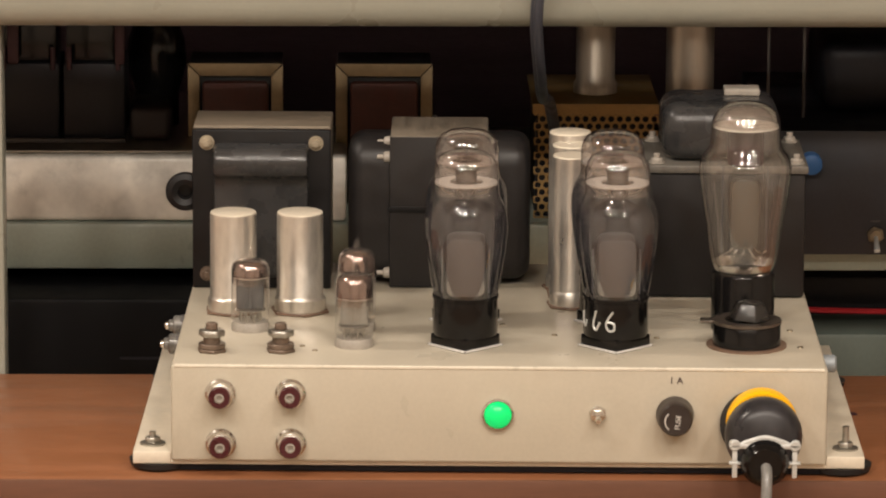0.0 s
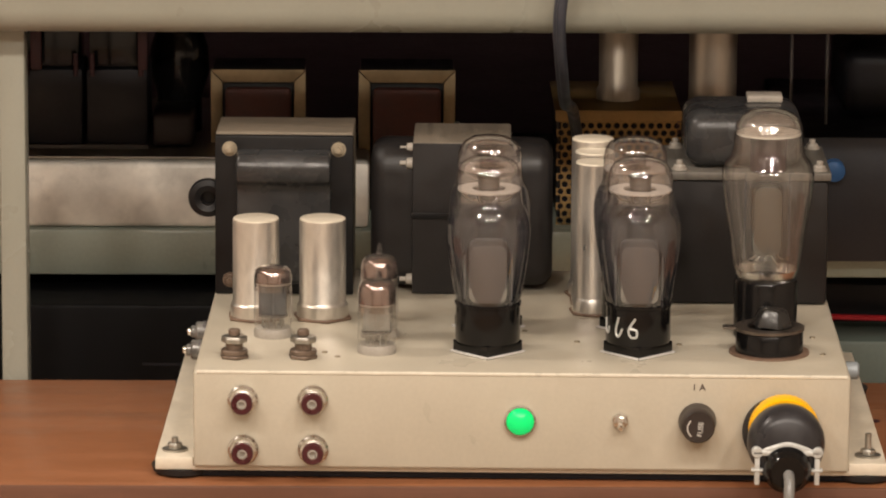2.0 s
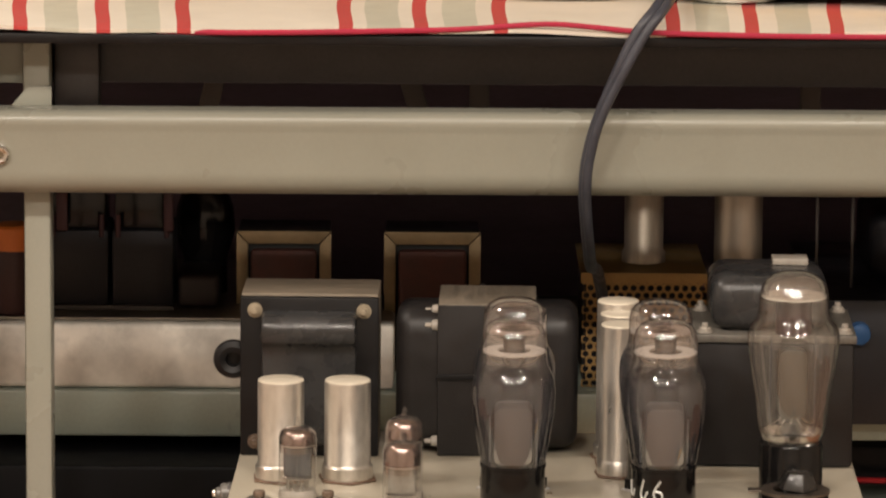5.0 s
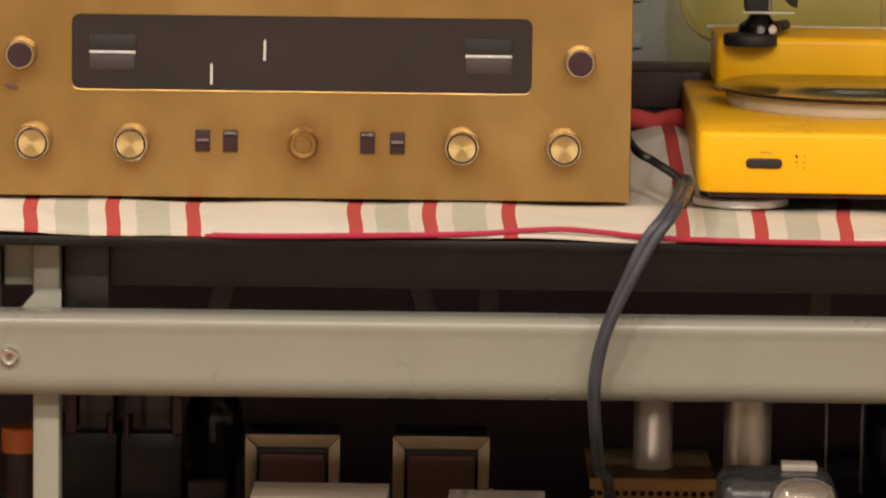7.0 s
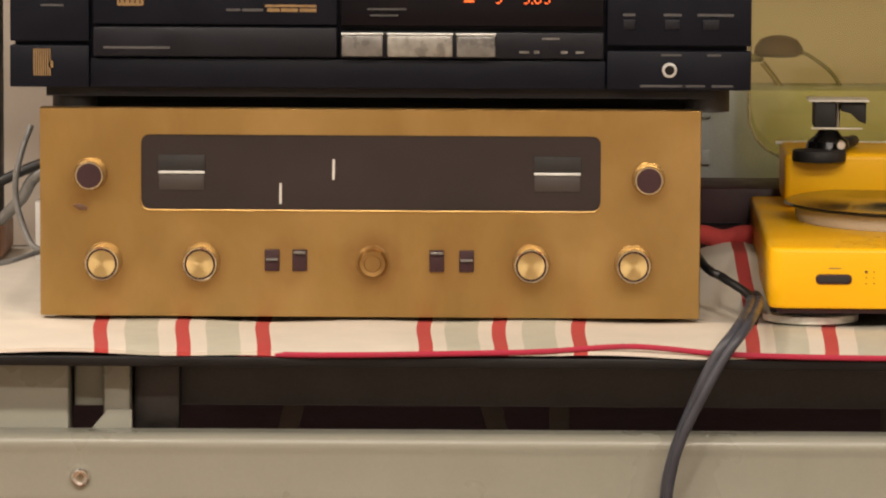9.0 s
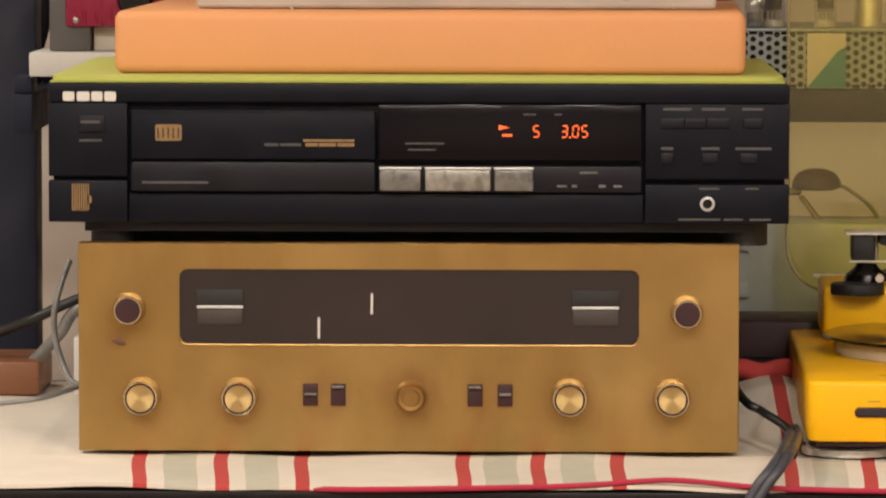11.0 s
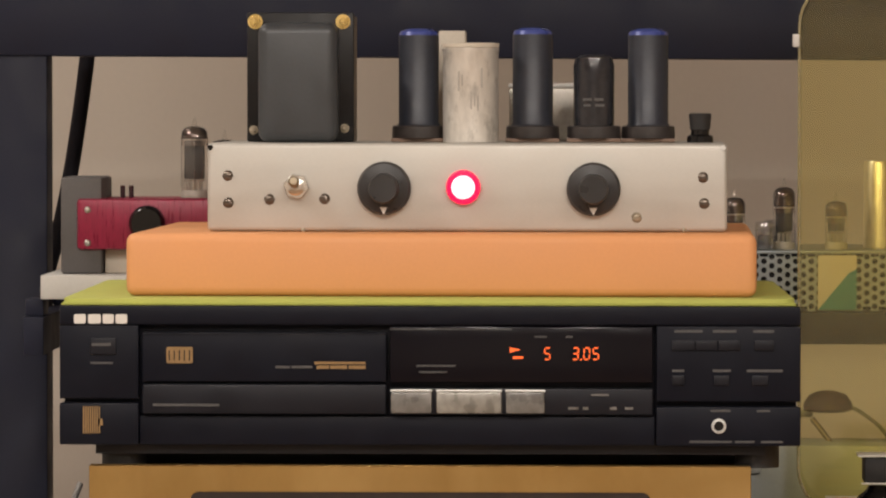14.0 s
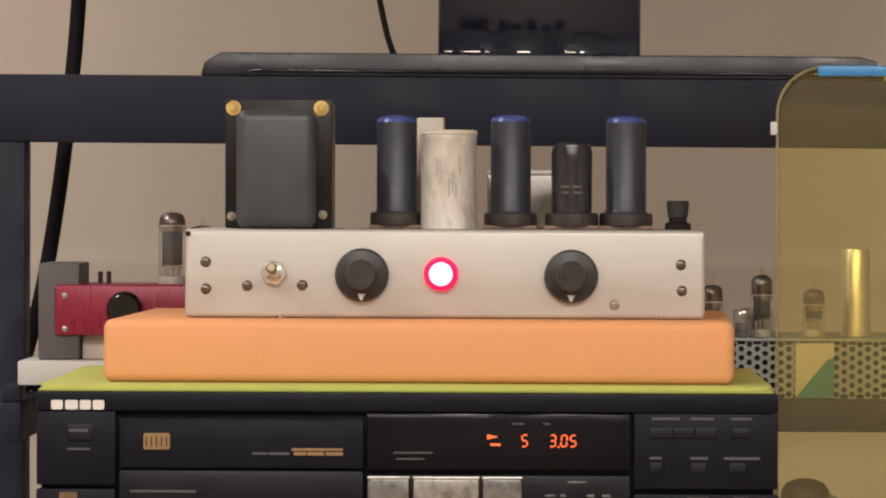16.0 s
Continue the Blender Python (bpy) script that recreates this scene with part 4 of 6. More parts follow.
# the pale haze in this glass stands in for bright reflections
part("envelope", lathe(prof, seg=44), thin_glass("reflection_hazed_glass", (0.965, 0.955, 0.94), 0.05, 1.75, 0.045, (0.62, 0.58, 0.52), 0.85), rv)
part("getter_flash", lathe([(0.0181, 0.1128), (0.0172, 0.1162), (0.0145, 0.1198), (0.0098, 0.1225), (0, 0.1240)], seg=36), DOME, rv)
part("lower_getter", lathe([(0.0148, 0.0322), (0.0162, 0.0345), (0.0172, 0.0372)], seg=32), CHROME, rv)
part("stem", lathe([(0.0065, 0.0320), (0.0055, 0.040), (0.0035, 0.045), (0, 0.046)], seg=20), GLASS, rv)
b = outline_slab(round_rect(-0.0078, 0.0078, 0.044, 0.0830, 0.0055, 5), -0.005, 0.005, 0.0012)
part("plate", b, mat("dull_nickel", (0.080, 0.076, 0.066), 0.5, 0.2, 0.15, 100, 0.1, 500), rv)
part("top_mica", cyl(0.0176, 0.0010, (0, 0, 0.1112), seg=32), MICA, rv)
part("upper_tube", cyl(0.0098, 0.0200, (0, 0, 0.0905), seg=24, bev=0.001), KNOB_BROWN, rv, "dark tube over the plate")
b = bmesh.new()
for x in (-0.0120, 0.0120):
    cyl(0.0005, 0.048, (x, 0, 0.042), seg=6, bm=b)
part("support_rods", b, PLATE_GREY, rv)
b = bmesh.new()
for a in (190, 225, 265, 300, 345):
    x, y = math.cos(radians(a)), math.sin(radians(a))
    tube_path([(0.004 * x, 0.004 * y, 0.0455), (0.009 * x, 0.009 * y, 0.0420), (0.0125 * x, 0.0125 * y, 0.0400 + 0.004 * (a % 2))], 0.0007, 6, 3, b)
part("lead_wires", b, CHROME, rv)
# voltage selector cap in front of it
cap = thing("selector_plug", at_amp(0.1325, 0.0538, H), "black octal plug with a bent metal strap", "plug")
part("wafer", prism(24, 0.0215, 0.0012, (0, 0, 0)), BROWN_PHENOLIC, cap)
part("body", lathe([(0, 0.0012), (0.0182, 0.0012), (0.0180, 0.012), (0.0172, 0.0130), (0, 0.0130)], seg=36), PHENOLIC, cap)
b = lathe([(0.0120, 0.0130), (0.0186, 0.0130), (0.0186, 0.0146), (0.0120, 0.0146), (0.0120, 0.0130)], seg=36)
box(-0.0250, -0.0150, -0.004, 0.004, 0.0132, 0.0144, 0.0004, bm=b)
part("strap", b, BRONZE, cap)
kb = bmesh.new()
bmesh.ops.create_cone(kb, cap_ends=True, segments=6, radius1=0.0118, radius2=0.0078, depth=0.0095, matrix=pose(0.0015, 0, 0.0194, 0, 5, 14))
bmesh.ops.bevel(kb, geom=kb.edges[:], offset=0.0009, segments=2, affect="EDGES", profile=0.5)
part("knob", kb, mat("scuffed_black_bakelite", (0.020, 0.019, 0.018), 0.28, 0, 0.4, 120, 0.2, 500), cap, "faceted black knob")

# transformer with upright plates
def bolt(parent, x, y, z, axis="y", r=0.0040, material=None):
    b = prism(6, r, r * 0.8, (x, y, z), axis, 15, bev=0.0004)
    cyl(r * 1.25, 0.0008, (x, y, z), axis, 18, bm=b)
    cyl(r * 0.5, r * 1.5, (x, y, z), axis, 10, 0.0003, b)
    return part("bolt", b, material or BRASS_OLD, parent)


t1 = thing("mains_transformer", at_amp(-0.1330, 0.1860, H), "black upright transformer with a ribbed end bell", "transformer", "transformers on the amplifier")
part("core", box(-0.0385, 0.0385, 0.006, 0.052, 0.0005, 0.0922, 0.001), LAMINATION, t1)
part("end_plate", box(-0.0388, 0.0388, 0.000, 0.0058, 0.0003, 0.0908, 0.001), BLACK_ENAMEL, t1)
bell = bmesh.new()
prof = [(0.0, 0.006), (-0.005, 0.008), (-0.006, 0.020), (-0.006, 0.052), (-0.0065, 0.060), (-0.0085, 0.064), (-0.0150, 0.068), (-0.0160, 0.076), (-0.012, 0.082), (-0.004, 0.0835), (0, 0.0835)]
fz = bell.faces.new([bell.verts.new((-0.0265, y, z)) for y, z in prof])
ex = bmesh.ops.extrude_face_region(bell, geom=[fz])
bmesh.ops.translate(bell, vec=(0.053, 0, 0), verts=[v for v in ex["geom"] if isinstance(v, bmesh.types.BMVert)])
bmesh.ops.bevel(bell, geom=bell.edges[:], offset=0.0022, segments=2, affect="EDGES", profile=0.5)
part("end_bell", bell, BLACK_GLOSS, t1)
for x in (-0.0305, 0.0305):
    bolt(t1, x, 0.0, 0.0835, r=0.0034, material=OLD_ZINC)
    bolt(t1, x, 0.0, 0.0085, r=0.0034, material=POST_BROWN)
part("grommet", lathe([(0.0040, 0.0), (0.0042, 0.0050), (0.0075, 0.0062), (0.0105, 0.0050), (0.0112, 0.0025), (0.0108, 0.0)], (-0.0432, 0.010, 0.0540), "y", 28), BLACK_ENAMEL, t1, "round black grommet")
part("grommet_plate", box(-0.0480, -0.0388, 0.0102, 0.0125, 0.0460, 0.0620, 0.001), BLACK_ENAMEL, t1)

# output transformer with bells to both sides
t2 = thing("output_transformer", at_amp(-0.0335, 0.1900, H), "black transformer with round-shouldered bells on both sides", "transformer", "transformers on the amplifier")
part("core", box(-0.0275, 0.0275, 0.0012, 0.062, 0.0005, 0.0870, 0.001), LAMINATION_X, t2)
part("front_strap", box(-0.0277, 0.0277, 0.0, 0.0010, 0.0005, 0.0866, 0.0004), LIGHTENED_BLACK, t2, "black enamelled front")
part("band", box(-0.0285, 0.0285, -0.0012, -0.0002, 0.044, 0.047, 0.0003), BLACK_ENAMEL, t2)
for s in (-1, 1):
    bb = bmesh.new()
    w = 0.0235
    f = bb.faces.new([bb.verts.new((0, y, z)) for y, z in [(p, q) for p, q in round_rect(0.003, 0.049, 0.002, 0.0845, 0.016, 5)]])
    ex = bmesh.ops.extrude_face_region(bb, geom=[f])
    bmesh.ops.translate(bb, vec=(w, 0, 0), verts=[v for v in ex["geom"] if isinstance(v, bmesh.types.BMVert)])
    bmesh.ops.recalc_face_normals(bb, faces=bb.faces)
    bmesh.ops.bevel(bb, geom=[e for e in bb.edges if all(abs(v.co.x - w) < 1e-5 for v in e.verts)], offset=0.009, segments=4, affect="EDGES", profile=0.5)
    bmesh.ops.transform(bb, matrix=Matrix.Diagonal((s, 1, 1, 1)) @ Matrix.Translation((0.0278, 0, 0)), verts=bb.verts)
    part("end_bell", bb, LIGHTENED_BLACK, t2)
    for y, z in ((0.012, 0.0815), (0.004, 0.0745), (0.004, 0.008)):
        bolt(t2, s * 0.0290, y, z, "x", 0.0026, SOCKET) if s > 0 else part("bolt", lathe([(0, 0), (0.0034, 0), (0.0030, -0.003), (0.0014, -0.0036), (0.0014, -0.007), (0, -0.007)], (-0.0279, y, z), "x", 10), SOCKET, t2)

# big power transformer, laid flat, bells above and below
t3 = thing("power_transformer", at_amp(0.1268, 0.1700, H), "large black power transformer with a domed top cover", "transformer", "transformers on the amplifier")
part("lower_cover", box(-0.0440, 0.0440, 0, 0.078, 0.0005, 0.0710, 0.0020), LIGHTENED_BLACK, t3)
part("core", box(-0.0452, 0.0452, -0.002, 0.080, 0.0712, 0.0758, 0.0008), LAMINATION_DARK, t3)
part("top_cover", box(-0.0360, 0.0300, 0.005, 0.074, 0.0760, 0.1070, 0.010, 5), BLACK_GLOSS, t3)
part("label", box(0.000, 0.020, 0.044, 0.060, 0.1071, 0.1108, 0.0006), SOCKET, t3, "small beige cap on the cover")
for x, y in ((-0.039, 0.006), (0.039, 0.006), (-0.039, 0.072), (0.039, 0.072)):
    bolt(t3, x, y, 0.0758, "z", 0.0036, SOCKET)

# ---- gold receiver ----
rec = thing("receiver", pose(0, 0, 0), "brushed gold stereo receiver with a dark dial on the cloth", "receiver")
RX0, RX1, RZ0, RZ1 = -0.2675, 0.1180, 1.0645, 1.1861
WX0, WX1, WZ0, WZ1 = -0.2085, 0.0601, 1.1268, 1.1712
own = bmesh.new()
outer = [own.verts.new((x, 0, z)) for x, z in ((RX1, RZ1), (RX0, RZ1), (RX0, RZ0), (RX1, RZ0))]
inner = [own.verts.new((x, 0, z)) for x, z in round_rect(WX0, WX1, WZ0, WZ1, 0.005, 6)]
for q in range(4):
    arc7 = inner[q * 7:(q + 1) * 7]
    for a, b in zip(arc7, arc7[1:]):
        own.faces.new((outer[q], a, b))
    own.faces.new((outer[q], arc7[-1], inner[((q + 1) * 7) % 28], outer[(q + 1) % 4]))
ex = bmesh.ops.extrude_face_region(own, geom=own.faces[:])
bmesh.ops.translate(own, vec=(0, 0.0035, 0), verts=[v for v in ex["geom"] if isinstance(v, bmesh.types.BMVert)])
fp = part("front_panel", own, GOLD, rec, "brushed gold front panel with tarnish")
low = [(x, -0.0002, z) for x, z in round_rect(WX0, WX1, WZ0, WZ1, 0.005, 4) if z < WZ0 + 0.006]
part("dial_rim", tube_path(low, 0.0006, 6, 1), GOLD, rec, "bright lower rim of the dial opening")
part("panel_edge", box(RX0 - 0.0006, RX1 + 0.0006, 0.0036, 0.012, RZ0 - 0.0004, RZ1 + 0.0004, 0.0012), GOLD, rec)
dial = part("dial_glass", box(WX0 - 0.004, WX1 + 0.004, 0.0017, 0.0033, WZ0 - 0.003, WZ1 + 0.003), DIAL_GLASS, rec, "dark brown dial glass")
for x0, x1 in ((-0.1990, -0.1707), (0.0205, 0.0490)):
    b = box(x0 + 0.0005, x1 - 0.0005, 0.0005, 0.0016, 1.1499, 1.1592, 0.0003)
    part("meter_hood", b, RUBBER, dial)
    part("meter_face", box(x0 + 0.001, x1 - 0.001, 0.0008, 0.0016, 1.1386, 1.1474, 0.0003), METER_FACE, dial)
    part("meter_bar", box(x0 + 0.0006, x1 - 0.0006, 0.0004, 0.0016, 1.1480, 1.1497, 0.0004), CLAMP, dial)
part("pointer", join(None, box(-0.0007, 0.0007, 0.0006, 0.0016, -0.006, 0.006), pose(-0.0960, 0, 1.1510, 0, 1, 0)), PRINT_WHITE, dial, "white dial pointer")
part("pointer", box(-0.1277, -0.1263, 0.0006, 0.0016, 1.1307, 1.1427), PRINT_WHITE, dial, "white dial pointer")
for x, z in ((-0.2378, 1.1478), (0.0879, 1.1466)):
    b = lathe([(0, 0.0005), (0.0098, 0.0005), (0.0092, 0.003), (0.0086, 0.0125), (0.0080, 0.0135), (0.0073, 0.0135)], (x, 0, z), "y", 32)
    k = part("upper_knob", b, GOLD_EDGE, rec)
    part("knob_cap", lathe([(0.0074, 0.0128), (0.0072, 0.0139), (0, 0.0141)], (x, 0, z), "y", 28), KNOB_BROWN, k, "dark brown knob cap")
for x, big in ((-0.2304, 1), (-0.1732, 1), (-0.0729, 0), (0.0197, 1), (0.0793, 1)):
    z = 1.0966
    if big:
        b = lathe([(0, 0.0005), (0.0112, 0.0005), (0.0108, 0.0025), (0.0104, 0.0150), (0.0098, 0.0162), (0.0089, 0.0156)], (x, 0, z), "y", 36)
        k = part("control_knob", b, GOLD_EDGE, rec)
        part("groove", lathe([(0.0091, 0.0152), (0.0078, 0.0148)], (x, 0, z), "y", 32), KNOB_BROWN, k)
        part("spun_face", lathe([(0.0079, 0.0148), (0.0078, 0.0160), (0.0045, 0.0157), (0, 0.0158)], (x, 0, z), "y", 36), KNOB_GOLD, k)
    else:
        b = lathe([(0, 0.0004), (0.0100, 0.0004), (0.0100, 0.0016), (0.0088, 0.0024), (0.0082, 0.008), (0.0074, 0.009), (0.0050, 0.0086), (0.0046, 0.0092), (0, 0.0092)], (x, 0, z), "y", 36)
        part("balance_knob", b, GOLD, rec, "worn gold balance knob")
for x, up in ((-0.1318, 0), (-0.1156, 1), (-0.0355, 1), (-0.0180, 0)):
    z = 1.0977
    k = part("rocker_switch", box(x - 0.0043, x + 0.0043, -0.0022, 0.0003, z - 0.0064, z + 0.0064, 0.0005), KNOB_BROWN, rec, "dark brown rocker switch")
    zz = z + (0.0045 if up else 0.0004)
    part("rocker_edge", box(x - 0.0036, x + 0.0036, -0.0048, -0.0023, zz - 0.0004, zz + 0.0010, 0.0003), BUTTON_GREY, k)
part("worn_badge", outline_slab([(-0.2486, 1.1290), (-0.2460, 1.1305), (-0.2425, 1.1298), (-0.2398, 1.1282), (-0.2402, 1.1262), (-0.2445, 1.1264)], -0.0005, 0.0002, 0.0001), mat("worn_brown_lacquer", (0.105, 0.048, 0.020), 0.5, 0, 0.3, 200, 0.1, 500), rec, "worn brown badge")
part("case", box(RX0 + 0.003, RX1 - 0.003, 0.0125, 0.29, RZ0 + 0.004, RZ1 - 0.003, 0.002), MATT_BLACK, rec)
for x in (RX0 + 0.03, RX1 - 0.03):
    for y in (0.04, 0.26):
        part("foot", cyl(0.010, 0.0065, (x, y, RZ0 - 0.0022), seg=18), RUBBER, rec)

# ---- disc player on the receiver ----
cd = thing("disc_player", pose(0, 0, 0), "black compact disc player with an orange display", "disc player")
CX0, CX1, CZ0, CZ1 = -0.2848, 0.1470, 1.1985, 1.2797
S = 0.0003279
px = lambda p: CX0 + (p - 95) * S
pz = lambda p, q=700: CZ1 - (p - 215) * S - 0.0000
part("body", box(CX0 + 0.002, CX1 - 0.002, 0.008, 0.275, CZ0 + 0.002, CZ1 - 0.0008, 0.0012), BLACK_PLASTIC, cd)
part("top_strip", box(CX0, CX1, 0.0, 0.0078, pz(249), CZ1, 0.0012), BLACK_PLASTIC, cd)
pb = part("power_panel", box(px(95), px(236), 0.0004, 0.0078, pz(381), pz(250), 0.0010), BLACK_PLASTIC, cd)
part("power_button", box(px(150), px(196), -0.0012, 0.0003, pz(302), pz(272), 0.0006), CHARCOAL, pb)
part("print_bars", bars([(px(153), px(187))], pz(284), 0.0016, -0.0012, bars([(px(150), px(190))], pz(317), 0.0012, 0.0004)), PRINT_GREY, pb)
lg = bmesh.new()
for a, b in ((121, 142), (146, 169), (172, 192), (195, 216)):
    outline_slab(round_rect(px(a), px(b), pz(247), pz(230), 0.0011, 3), -0.0003, 0.0001, bm=lg)
lgp = part("maker_plate", lg, PRINT_WHITE, cd, "four pale blocks of the maker's name")
lp = part("lower_left_panel", box(px(95), px(236), -0.0008, 0.0078, CZ0, pz(388), 0.0010), BLACK_PLASTIC, cd)
dm = bmesh.new()
for k in range(8):
    box(px(137 + 4 * k), px(139.4 + 4 * k), -0.0011, -0.0007, pz(442), pz(394), bm=dm)
box(px(165), px(172), -0.0011, -0.0007, pz(428), pz(416), bm=dm)
part("gold_mark", dm, PRINT_GOLD, lp)
tray = part("disc_tray", box(px(243), px(677), -0.0014, 0.0078, pz(350), pz(262), 0.0010), BLACK_PLASTIC, cd)
part("tray_edge", box(px(243), px(677), -0.0020, -0.0010, pz(265.5), pz(263), 0.0003), CHARCOAL, tray)
mk = bmesh.new()
outline_slab(round_rect(px(286), px(333), pz(317), pz(288), 0.0012, 3), -0.0018, -0.0013, bm=mk)
part("disc_emblem", mk, PRINT_GOLD, tray)
part("emblem_lines", bars([(px(290 + 9 * k), px(292 + 9 * k)) for k in range(5)], pz(303), 0.006, -0.0019), BLACK_PLASTIC, tray)
tb = bars([(px(549), px(640))], pz(316), 0.0014, -0.0016)
bars([(px(553), px(575)), (px(577), px(607)), (px(610), px(640))], pz(323.5), 0.0020, -0.0016, tb)
part("gold_print", tb, PRINT_GOLD, tray)
part("grey_print", bars([(px(480), px(505)), (px(508), px(545))], pz(323.5), 0.0014, -0.0016), PRINT_GREY, tray)
tl = part("tray_sill", box(px(243), px(677), -0.0026, 0.0078, pz(407), pz(354), 0.0014), CHARCOAL, cd)
part("sill_print", bars([(px(262), px(380))], pz(391), 0.0014, -0.0027), PRINT_GREY, tl)
win = part("display_window", box(px(683), px(1150), -0.0006, 0.0078, pz(351), pz(251), 0.0012), SMOKED_WINDOW, cd, "glossy black display window")
part("window_edge", box(px(683), px(900), -0.0010, -0.0003, pz(257), pz(255), 0.0002), PRINT_GREY, win)
for a, b, y, h in ((730, 800, 321, 0.0010), (735, 785, 332, 0.0009), (940, 962, 269, 0.0010), (995, 1008, 269, 0.0010)):
    part("window_print", bars([(px(a), px(b))], pz(y), h, -0.0007), PRINT_GREY, win)
SEG = {"0": "abcdef", "2": "abged", "3": "abgcd", "5": "afgcd", "4": "fgbc"}


def digit(d, x, z, w, h, bm):
    sh = 0.08 * h
    for s in SEG[d]:
        x0, z0, x1, z1 = {"a": (0, h, w, h), "g": (0, h / 2, w, h / 2), "d": (0, 0, w, 0), "f": (0, h / 2, 0, h), "b": (w, h / 2, w, h), "e": (0, 0, 0, h / 2), "c": (w, 0, w, h / 2)}[s]
        t = 0.00042
        if z0 == z1:
            box(x + x0 + t + sh * z0 / h, x + x1 - t + sh * z0 / h, -0.0010, -0.0006, z + z0 - t, z + z0 + t, bm=bm)
        else:
            box(x + x0 - t + sh * (z0 + z1) / 2 / h, x + x0 + t + sh * (z0 + z1) / 2 / h, -0.0010, -0.0006, z + z0 + t, z + z1 - t, bm=bm)


for d, p in (("5", 957), ("3", 1007), ("0", 1027), ("5", 1043)):
    db = bmesh.new()
    digit(d, px(p), pz(309), 0.0032, 0.0066, db)
    part("digit", db, DISPLAY_ORANGE, win, "glowing orange digit")
part("decimal_point", box(px(1021), px(1024), -0.0010, -0.0006, pz(311), pz(308)), DISPLAY_ORANGE, win)
part("play_mark", outline_slab([(px(896), pz(297)), (px(896), pz(288)), (px(916), pz(292))], -0.0010, -0.0006), DISPLAY_ORANGE, win)
part("track_mark", box(px(902), px(920), -0.0010, -0.0006, pz(308), pz(304)), DISPLAY_ORANGE, win)
bt = part("button_bar", box(px(683), px(1150), -0.0012, 0.0078, pz(408), pz(361), 0.0010), CHARCOAL, cd)
for a, b, m in ((685, 758, BUTTON_GREY), (766, 882, BUTTON_PALE), (889, 958, BUTTON_GREY)):
    k = part("play_button", box(px(a), px(b), -0.0048, -0.0011, pz(405), pz(367), 0.0012), m, bt)
    part("button_rim", box(px(a) - 0.0004, px(b) + 0.0004, -0.0040, -0.0012, pz(367), pz(362.5), 0.0006), CLAMP, k)
part("skip_print", bars([(px(1026), px(1036)), (px(1074), px(1086))], pz(396), 0.0016, -0.0013, bars([(px(1000), px(1018)), (px(1100), px(1115))], pz(396), 0.0013, -0.0013, bars([(px(1040), px(1072))], pz(372), 0.0010, -0.0013))), BUTTON_GREY, bt)
part("lower_strip", box(px(237), px(1154), 0.0022, 0.0078, CZ0, pz(411), 0.0008), BLACK_PLASTIC, cd)
rp = part("key_panel", box(px(1156), CX1, 0.0004, 0.0078, pz(384), pz(250), 0.0010), BLACK_PLASTIC, cd)
for a, b, y in ((1183, 1225, 284), (1226, 1264, 284), (1266, 1305, 284), (1330, 1364, 284), (1184, 1206, 346), (1258, 1285, 346), (1325, 1355, 346)):
    part("key", box(px(a), px(b), -0.0010, 0.0003, pz(y + 9), pz(y - 9), 0.0005), CHARCOAL, rp)
for a, b, y in ((1188, 1238, 259), (1256, 1298, 259), (1328, 1365, 259), (1184, 1206, 329), (1256, 1288, 329), (1316, 1380, 329)):
    part("key_print", bars([(px(a), px(b))], pz(y), 0.0015, 0.0004), PRINT_GREY, rp)
rl = part("lower_right_panel", box(px(1156), CX1, -0.0008, 0.0078, CZ0, pz(393), 0.0010), BLACK_PLASTIC, cd)
jx, jz = px(1267), pz(427)
part("headphone_socket", lathe([(0.0026, 0.0), (0.0030, 0.0018), (0.0042, 0.0016), (0.0044, 0.0)], (jx, -0.0008, jz), "y", 26), CLAMP, rl, "pale ringed headphone socket")
part("socket_hole", cyl(0.0027, 0.0008, (jx, -0.0008, jz), "y", 20), PHENOLIC, rl)
part("panel_print", bars([(px(1215), px(1290)), (px(1296), px(1330)), (px(1342), px(1380))], pz(455), 0.0012, -0.0009, bars([(px(1252), px(1288)), (px(1334), px(1358))], pz(400), 0.0012, -0.0009)), PRINT_GREY, rl)
for x in (CX0 + 0.035, CX1 - 0.012):
    for y in (0.03, 0.25):
        part("foot", cyl(0.013, CZ0 + 0.0018 - 1.1865 + 0.0016, (x - (0.012 if x > 0 else 0), y, 1.1842), seg=20), RUBBER, cd)
part("underside", box(CX0 + 0.02, CX1 - 0.02, 0.012, 0.27, 1.1925, CZ0 + 0.0019), MATT_BLACK, cd)

# ---- lime mat, white slab, orange plinth ----
mb = bmesh.new()
pts = []
for x, y in round_rect(-0.2835, 0.1440, 0.0, 0.292, 0.012, 5):
    pts.append((x, y))
f = mb.faces.new([mb.verts.new((x, y, 0)) for x, y in pts])
ex = bmesh.ops.extrude_face_region(mb, geom=[f])
bmesh.ops.translate(mb, vec=(0, 0, 0.0040), verts=[v for v in ex["geom"] if isinstance(v, bmesh.types.BMVert)])
mat_ob = tagged(part("felt_mat", mb, LIME), "lime green felt mat on the disc player", "mat")
mat_ob.location = (0, 0.003, CZ1)
part("lower_sheet", box(-0.2840, 0.1445, -0.0008, 0.2915, 0.0001, 0.0017, 0.0006), mat("olive_felt", (0.33, 0.36, 0.075), 0.85, 0, 0.14, 40, 0.3, 700), mat_ob, "darker olive lower sheet")
plinth = tagged(part("orange_plinth", box(-0.1860, 0.1860, 0, 0.262, 0, 0.0372, 0.0055, 4), ORANGE_PAINT), "orange matt painted plinth with rounded edges", "plinth")
plinth.matrix_basis = pose(-0.0634, 0.0310, CZ1 + 0.0041, 0, 0, -1.5)

